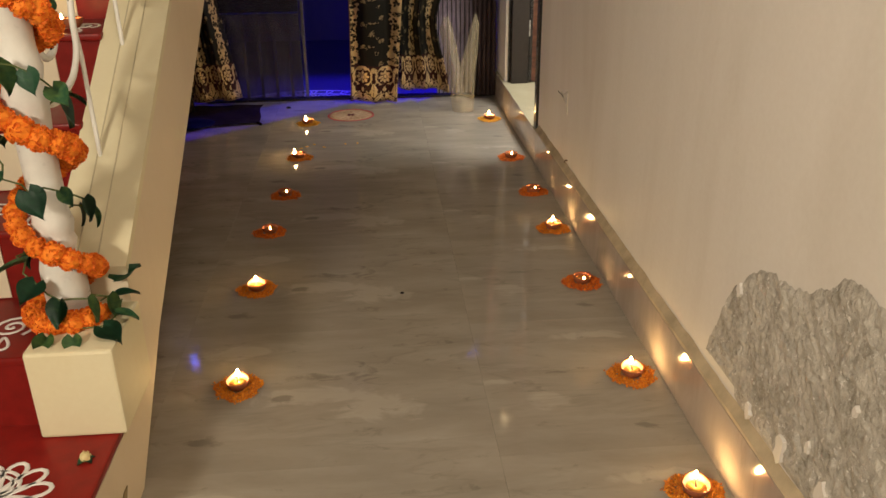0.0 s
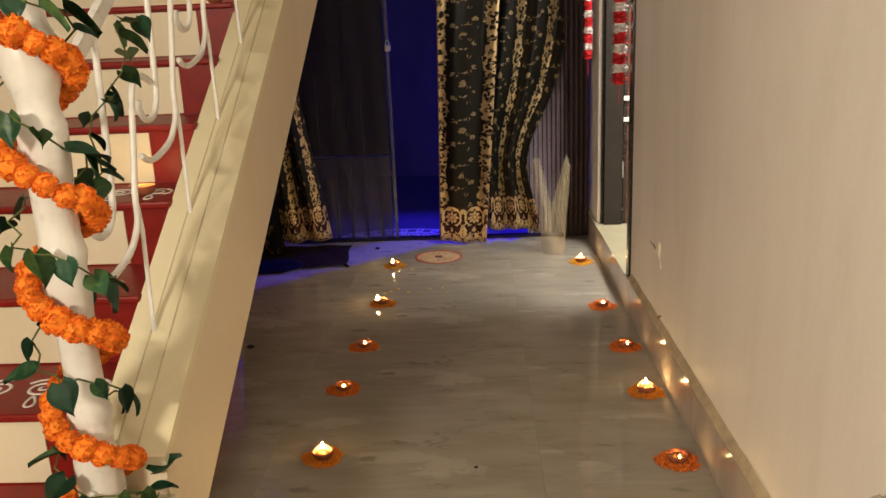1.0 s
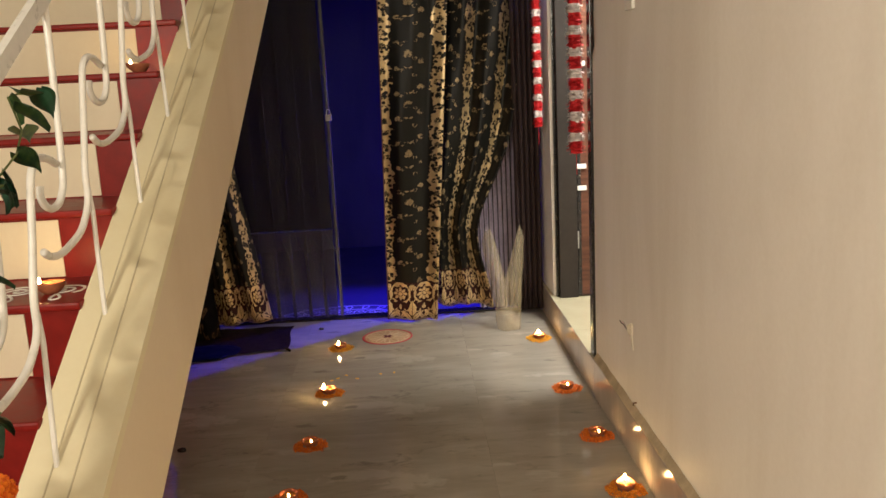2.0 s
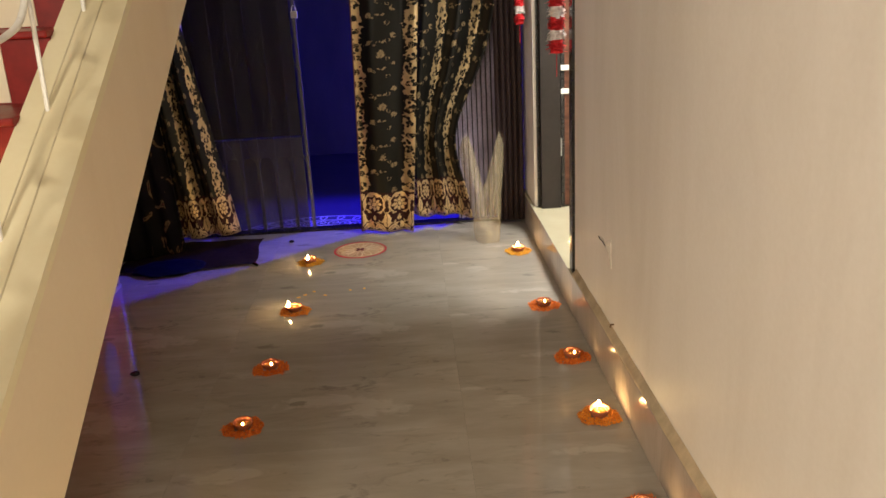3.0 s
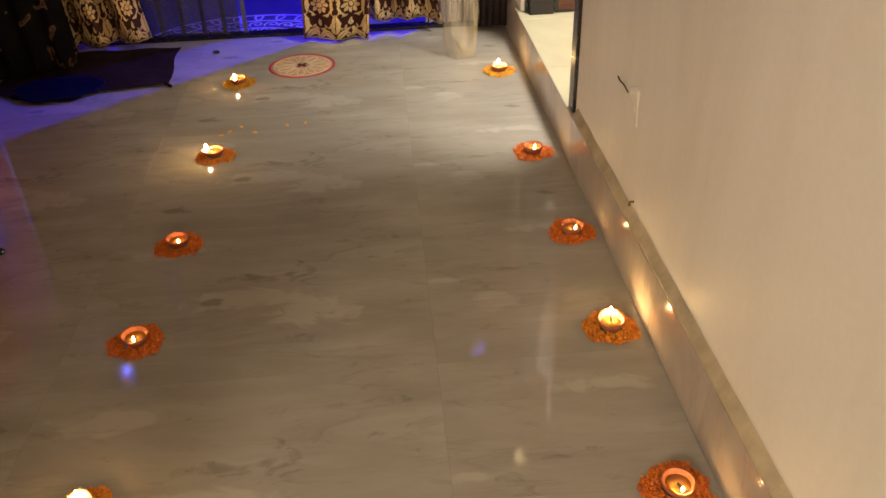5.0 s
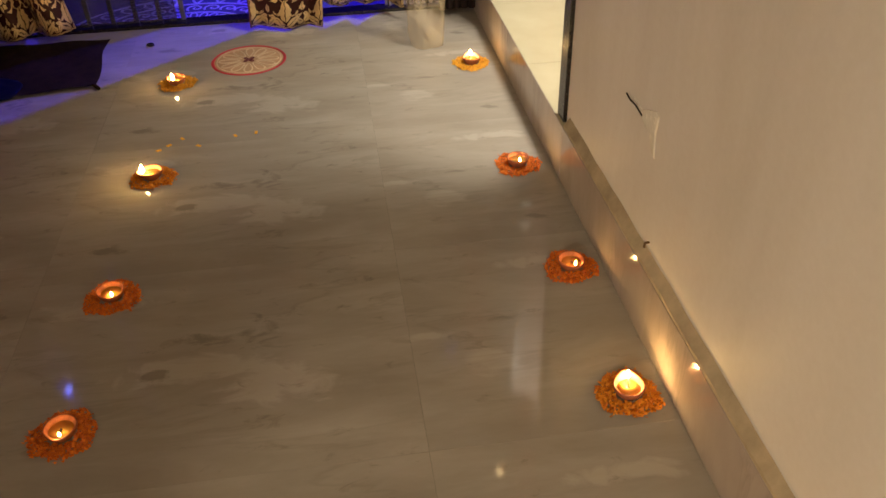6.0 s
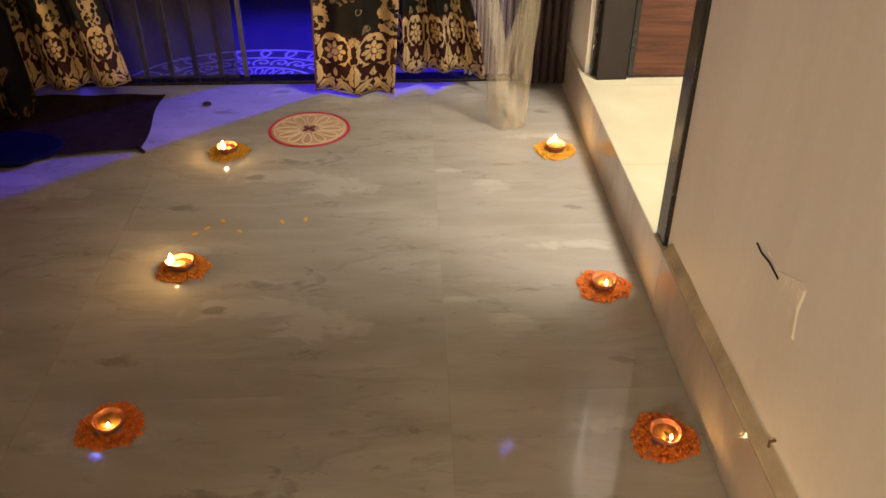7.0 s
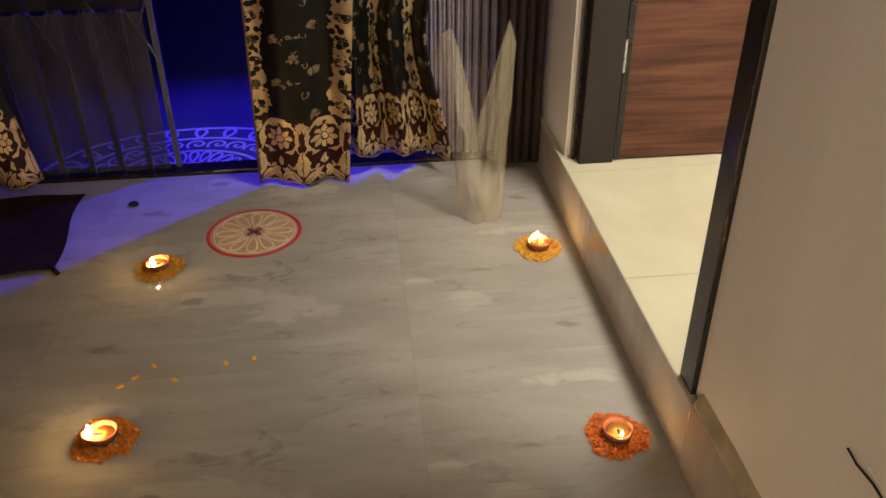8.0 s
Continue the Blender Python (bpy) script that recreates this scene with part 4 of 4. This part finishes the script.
for i, (w, z) in enumerate(((0.05, 0.37), (0.06, 0.33), (0.045, 0.29))):
    box(bm, 0.3245, 0.327, 0.36 - w, 0.36 + w, z - 0.008, z + 0.008)
part("badge_marking", bm, WHITE, badge, "white bars on the badge")

navy_flat = thing("navy_patch", (-1.05, 5.62, 0), "flat dark navy patch lying on the floor", "sheet")
bm = bmesh.new()
r = bmesh.ops.create_icosphere(bm, subdivisions=4, radius=1)
for w in bm.verts:
    n_ = noise.noise(w.co * 2.3) * 0.16
    w.co = Vector((w.co.x * 0.19 * (1 + n_), w.co.y * 0.14 * (1 + n_), max(0.0, 0.012 + w.co.z * 0.016 * (1 + n_ * 2))))
part("sheet", bm, NAVY, navy_flat, "", True)

m = Mat("dark_printed_cloth", 0.95, 0, 0.1)
nn = m.noise(m.coords("Object", (1, 1, 0.6)), 9, 3, 0.5, 1.6)
m.colour(m.ramp(nn, [(0.30, (0.004, 0.004, 0.004)), (0.60, (0.007, 0.006, 0.005)), (0.645, (0.15, 0.09, 0.04)), (0.69, (0.007, 0.006, 0.005)), (0.74, (0.20, 0.05, 0.03))]))
throw = thing("covered_rack", (-1.13, 5.98, 0), "low rack covered by a dark printed cloth", "rack")


def thr(s, t):
    a = 0.5 * math.pi * s
    w = 1 + 0.05 * math.sin(s * 24 + 2 * t)
    return (-0.26 + 0.30 * s + 0.07 * (1 - t) * s, -0.26 * w + 0.17 * s, 0.02 + 1.30 * t)


part("cloth", cloth(thr, 60, 12, 0.6, 1.3, 0.006), m.m, throw, "", True)
part("frame", boxed(-0.27, 0.0, -0.08, 0.12, 0.0, 1.30, bevel=0.01), BLACK, throw)

# ---- doorway to the side room ----
df = thing("door_frame", (0, 0, SILL), "black painted wooden door frame at the side room", "door frame")
part("jamb", boxed(1.008, 1.10, DOOR_A - 0.022, DOOR_A + 0.045, 0, HEAD - SILL + 0.05, bevel=0.004), BLACK, df)
part("jamb", boxed(1.05, 1.16, DOOR_B - 0.07, DOOR_B, 0, HEAD - SILL, bevel=0.004), DGREY, df)
part("rebate", boxed(1.035, 1.05, DOOR_B - 0.03, DOOR_B + 0.0, 0, HEAD - SILL, bevel=0.002), BLACK, df)
part("head", boxed(1.008, 1.12, DOOR_A + 0.045, DOOR_B - 0.07, HEAD - SILL - 0.07, HEAD - SILL, bevel=0.004), BLACK, df)
leaf = thing("room_door", (1.165, DOOR_B - 0.035, SILL), "open brown wood laminate door with dark edge", "door")
part("leaf", boxed(0.02, 0.86, -0.02, 0.018, 0.008, 2.09, bevel=0.003), WOOD, leaf)
part("edge", boxed(0.0, 0.02, -0.022, 0.02, 0.006, 2.09, bevel=0.002), BLACK, leaf, "black door edge")
for z in (0.658, 0.785, 1.372):
    part("white_plate", boxed(-0.002, 0.052, -0.030, -0.024, z - 0.014, z + 0.014, bevel=0.002), WHITE, leaf, "white metal plate")
for i in range(3):
    part("hinge", tube([(-0.003, -0.026, 0.3 + 0.7 * i), (-0.003, -0.026, 0.40 + 0.7 * i)], 0.007, 8), STEEL, leaf)


def flower_string(loc, top, bottom, seed, width, label):
    g = thing("hanging_garland", loc, label, "garland", "garlands at the door")
    part("thread", tube([(0, 0, bottom - 0.10), (0, 0, top)], 0.0015, 5), GRED, g)
    rnd = random.Random(seed)
    z, i = bottom, 0
    while z < top:
        red = i % 2 == 0
        h = 0.055 if red else 0.040
        bm = bmesh.new()
        for k in range(150):
            a = rnd.random() * 6.283
            r0 = width * rnd.uniform(0.2, 0.5)
            d = Vector((math.cos(a), math.sin(a), rnd.uniform(-0.15, 0.15)))
            p = d * r0 + Vector((0, 0, z + h * rnd.uniform(0.1, 0.9)))
            s = d.cross(Vector((0, 0, 1))).normalized() * width * 0.16
            e = p + d * width * rnd.uniform(0.10, 0.28) + Vector((0, 0, rnd.uniform(-0.008, 0.003)))
            vs = [bm.verts.new(p - s), bm.verts.new(p + s), bm.verts.new(e + s * 0.8), bm.verts.new(e - s * 0.8)]
            bm.faces.new(vs)
        lathe([(0.004, z - 0.004), (width * 0.42, z), (width * 0.42, z + h), (0.004, z + h)], 12, None, bm)
        part("flower_tuft", bm, GRED if red else GWHITE, g, "red petals" if red else "white petals")
        z += h
        i += 1
    return g


flower_string((0.957, 5.86, 0), 2.2, 1.20, 1, 0.05, "red and white petal garland hanging beside the curtain")
flower_string((0.965, 4.79, 0), 2.2, 1.13, 2, 0.062, "thick red and white petal garland hanging in the doorway")

# ---- right wall details ----
sw = thing("switch_board", (XW, 4.03, 1.74), "white switch board on the wall with a black plug", "switch")
plate = part("plate", boxed(-0.012, 0.0, -0.05, 0.05, -0.04, 0.09, bevel=0.004), WHITE, sw)
part("rocker", boxed(-0.017, -0.012, -0.035, -0.005, -0.01, 0.04, bevel=0.002), WHITE, plate)
part("rocker", boxed(-0.017, -0.012, 0.005, 0.035, -0.01, 0.04, bevel=0.002), WHITE, plate)
cord = thing("black_cable", (XW, 4.60, 1.6), "short black cable hanging down the wall by the door frame", "cable")
part("cord", tube([(-0.012, 0, 0.5), (-0.014, 0.01, 0.12), (-0.02, -0.02, 0.05), (-0.014, 0.0, 0.0), (-0.02, 0.015, -0.04)], 0.006, 6), BLACK, cord)
nick = thing("wall_scar", (XW, 4.14, 0.49), "pale glossy chipped scar with a dark crack on the wall", "scar")
bm = bmesh.new()
outline = [(0.03, 0.012), (-0.02, 0.006), (-0.055, 0.022), (-0.10, 0.040), (-0.118, 0.036), (-0.112, -0.01), (-0.122, -0.060), (-0.105, -0.056), (-0.085, -0.024), (-0.05, -0.018), (-0.02, -0.010)]
a = [bm.verts.new((-0.0022, y, z)) for y, z in outline]
b = [bm.verts.new((0.0, y * 1.04, z * 1.06)) for y, z in outline]
bm.faces.new(a)
for i in range(len(a)):
    j = (i + 1) % len(a)
    bm.faces.new((a[i], a[j], b[j], b[i]))
part("chip", bm, simple("pale_putty", (0.86, 0.80, 0.68), 0.25), nick)
part("scratch", tube([(-0.002, 0.078, 0.0), (-0.004, 0.05, -0.002), (-0.004, 0.01, 0.002), (-0.003, -0.03, -0.004)], 0.002, 6), DGREY, nick, "dark crack")

# peeled plaster patch low on the wall
patch = thing("peeled_plaster", (XW, 1.35, 0.2), "rough grey bare plaster patch where paint has peeled", "plaster patch")


def peel_top(y):
    """Height of the patch's ragged upper edge over the skirting."""
    h = float(np.interp(y, [-0.65, 0.0, 0.276, 0.36, 0.407, 0.44, 0.497, 0.60, 0.706, 0.77, 0.835, 0.90, 0.945], [0.44, 0.50, 0.514, 0.52, 0.505, 0.47, 0.43, 0.40, 0.385, 0.34, 0.274, 0.144, 0.02]))
    return h + 0.014 * noise.noise(Vector((y * 22, 3, 1))) + 0.008 * noise.noise(Vector((y * 70, 5, 1)))


bm = bmesh.new()
cols, prev = 260, None
for i in range(cols + 1):
    y = -0.65 + 1.595 * i / cols
    h = peel_top(y)
    low_ = 0.012 + 0.035 * max(0.0, math.sin(y * 7.0 + 1.2)) if y < 0.75 else 0.04
    col = []
    for j in range(61):
        z = low_ + max(0.0, h - low_) * j / 60
        edge = min(1.0, min(j, 60 - j) / 3.0)
        col.append(bm.verts.new((-0.001 - edge * (0.004 + 0.005 * noise.noise(Vector((y * 24, z * 24, 0))) + 0.004 * noise.noise(Vector((y * 70, z * 70, 3)))), y, z)))
    if prev:
        for j in range(60):
            bm.faces.new((prev[j], col[j], col[j + 1], prev[j + 1]))
    prev = col
part("rough_surface", bm, PLASTER, patch)
for y, z, r_ in ((0.79, 0.29, 0.018), (0.33, 0.07, 0.03), (0.10, 0.11, 0.035), (0.50, 0.05, 0.035), (0.28, 0.30, 0.012), (0.66, 0.04, 0.022), (0.40, 0.13, 0.014)):
    bm = bmesh.new()
    ring = [bm.verts.new((-0.0125, y + r_ * 0.5 * math.cos(k * 0.571) * (1 + 0.35 * math.sin(k * 2.3 + y * 9)), z + r_ * math.sin(k * 0.571) * (1 + 0.25 * math.cos(k * 3.1 + z * 30)))) for k in range(11)]
    back = [bm.verts.new((-0.002, q.co.y, q.co.z)) for q in ring]
    bm.faces.new(ring)
    for k in range(11):
        bm.faces.new((ring[k], ring[(k + 1) % 11], back[(k + 1) % 11], back[k]))
    part("paint_flake", bm, WALL, patch, "remaining flake of cream paint")

# short bent stub standing in for a brownish chip on the trim
mark = thing("trim_chip", (XW, 3.975, 0.228), "small brownish chip on the trim above the skirting", "nail")
part("stub", tube([(0.004, 0, 0), (-0.012, -0.004, 0.002), (-0.016, -0.012, -0.004)], 0.003, 7), simple("brown_chip", (0.16, 0.09, 0.04), 0.7), mark)

# small loose things on the floor
for x, y, s in ((-0.832, 4.296, 0.016), (-0.42, 6.0, 0.014), (0.233, 3.172, 0.006)):
    st = thing("pebble", (x, y, 0), "small dark pebble lying on the marble floor", "pebble")
    bm = bmesh.new()
    bmesh.ops.create_icosphere(bm, subdivisions=2, radius=s)
    for w in bm.verts:
        w.co = Vector((w.co.x * 1.3, w.co.y, (w.co.z + s) * 0.5)) * (1 + 0.3 * noise.noise(w.co * 90))
        w.co.z = max(0.0, w.co.z)
    part("stone", bm, BLACK, st)
random.seed(21)
for x, y in ((-0.27, 5.06), (-0.20, 5.13), (-0.02, 5.12), (0.05, 5.13), (-0.24, 5.09), (-0.14, 5.07)):
    pt = thing("loose_petal", (x, y, 0), "single loose yellow petal on the marble floor", "petal", "loose petals")
    bm = bmesh.new()
    box(bm, -0.009, 0.009, -0.005, 0.005, 0.0, 0.003, bevel=0.0014)
    part("petal", bm, PETAL_Y, pt)
    pt.matrix_basis = pose(x, y, 0, 0, 0, random.random() * 180)

# blue festoon lamp over the gate corner
led = thing("blue_led_lamp", (-1.30, 6.03, 1.95), "small blue decoration lamp hanging at the entrance corner", "lamp")
bm = bmesh.new()
bmesh.ops.create_icosphere(bm, subdivisions=2, radius=0.014)
part("bulb", bm, BLUELED, led, "", True)
part("cord", tube([(0, 0, 0.02), (0.01, 0.02, 0.4), (0, 0.08, 0.7)], 0.003, 5), BLACK, led)

for x, y, z in ((0.86, 6.04, 1.98), (0.83, 6.04, 2.02)):
    lb = thing("blue_led_lamp", (x, y, z), "small blue decoration lamp hanging from the curtain rod", "lamp")
    bm = bmesh.new()
    bmesh.ops.create_icosphere(bm, subdivisions=2, radius=0.006)
    part("bulb", bm, BLUELED, lb, "", True)
    part("cord", tube([(0, 0, 0.008), (0.005, 0.03, 0.2), (0, 0.06, 2.42 - z)], 0.002, 5), BLACK, lb)
m = Mat("warm_bulb", 0.3)
m.b.inputs["Emission Color"].default_value = (1.0, 0.75, 0.35, 1)
m.b.inputs["Emission Strength"].default_value = 60
wb = thing("warm_bulb", (0.955, 5.13, 1.99), "tiny warm bulb hanging in front of the door head", "lamp")
bm = bmesh.new()
bmesh.ops.create_icosphere(bm, subdivisions=2, radius=0.012)
part("bulb", bm, m.m, wb, "", True)
part("cord", tube([(0, 0, 0.01), (0.02, 0, 0.15), (0.064, 0, 0.34)], 0.002, 5), BLACK, wb)

# white rangoli on the porch floor
cx, cy = -0.30, 6.345
drawing = thing("porch_rangoli", (0, 0, -0.058), "large white powder rangoli on the blue-lit porch floor", "rangoli")
for rr, w in ((0.09, 0.012), (0.20, 0.016), (0.32, 0.018), (0.42, 0.02)):
    stroke(drawing, "arc_line", ribbon, [(cx + 1.35 * rr * math.cos(a), cy + rr * math.sin(a), 0) for a in [math.pi * i / 60 for i in range(61)]], w)
for i in range(13):
    a = (i + 0.5) * math.pi / 13
    ca, sa = 1.35 * math.cos(a), math.sin(a)
    stroke(drawing, "petal_line", petal_loop, cx + 0.10 * ca, cy + 0.10 * sa, 0, a, 0.09, 0.022, 0.010)
    stroke(drawing, "spiral_line", spiral, cx + 0.26 * ca, cy + 0.26 * sa, 0, 0.045, a, 1.4, 0.012)
    stroke(drawing, "petal_line", petal_loop, cx + 0.33 * ca, cy + 0.33 * sa, 0, a, 0.08, 0.03, 0.014)

# ---- floor slabs ----
slab_floor = tagged(new("floor"), "polished grey-brown veined marble slab floor", "floor", kind="structure")
xs = [X_LEFT, -1.42, -0.49, 0.455, 1.0]
PITCH = 0.72
shared = {}
for ci in range(4):
    w = xs[ci + 1] - xs[ci]
    y = Y_BACK
    while y < Y_END - 0.02:
        h = min(PITCH if y > Y_BACK else 0.20, Y_END - 0.012 - y)
        key = (ci, round(h, 3))
        if key not in shared:
            bm = boxed(0.0002, w - 0.0002, 0.0002, h - 0.0002, -0.0115, 0.0, bevel=0.0002)
            me = bpy.data.meshes.new("slab")
            bm.to_mesh(me)
            bm.free()
            me.materials.append(FLOOR if ci < 3 else FLOOR_CUT)
            shared[key] = me
        ob = new("slab", shared[key])
        ob.parent = slab_floor
        ob.location = (xs[ci], y, 0)
        y += h
room_tiles = tagged(new("room_floor_tiles"), "glossy cream vitrified tiles in the side room", "floor", kind="structure")
bm = boxed(0.0008, 0.5992, 0.0008, 0.5992, -0.004, 0.0, bevel=0.0006)
me = bpy.data.meshes.new("tile")
bm.to_mesh(me)
bm.free()
me.materials.append(TILE)
for i in range(4):
    for j in range(4):
        ob = new("tile", me)
        ob.parent = room_tiles
        ob.location = (1.001 + 0.6 * i, 3.92 + 0.6 * j, SILL)
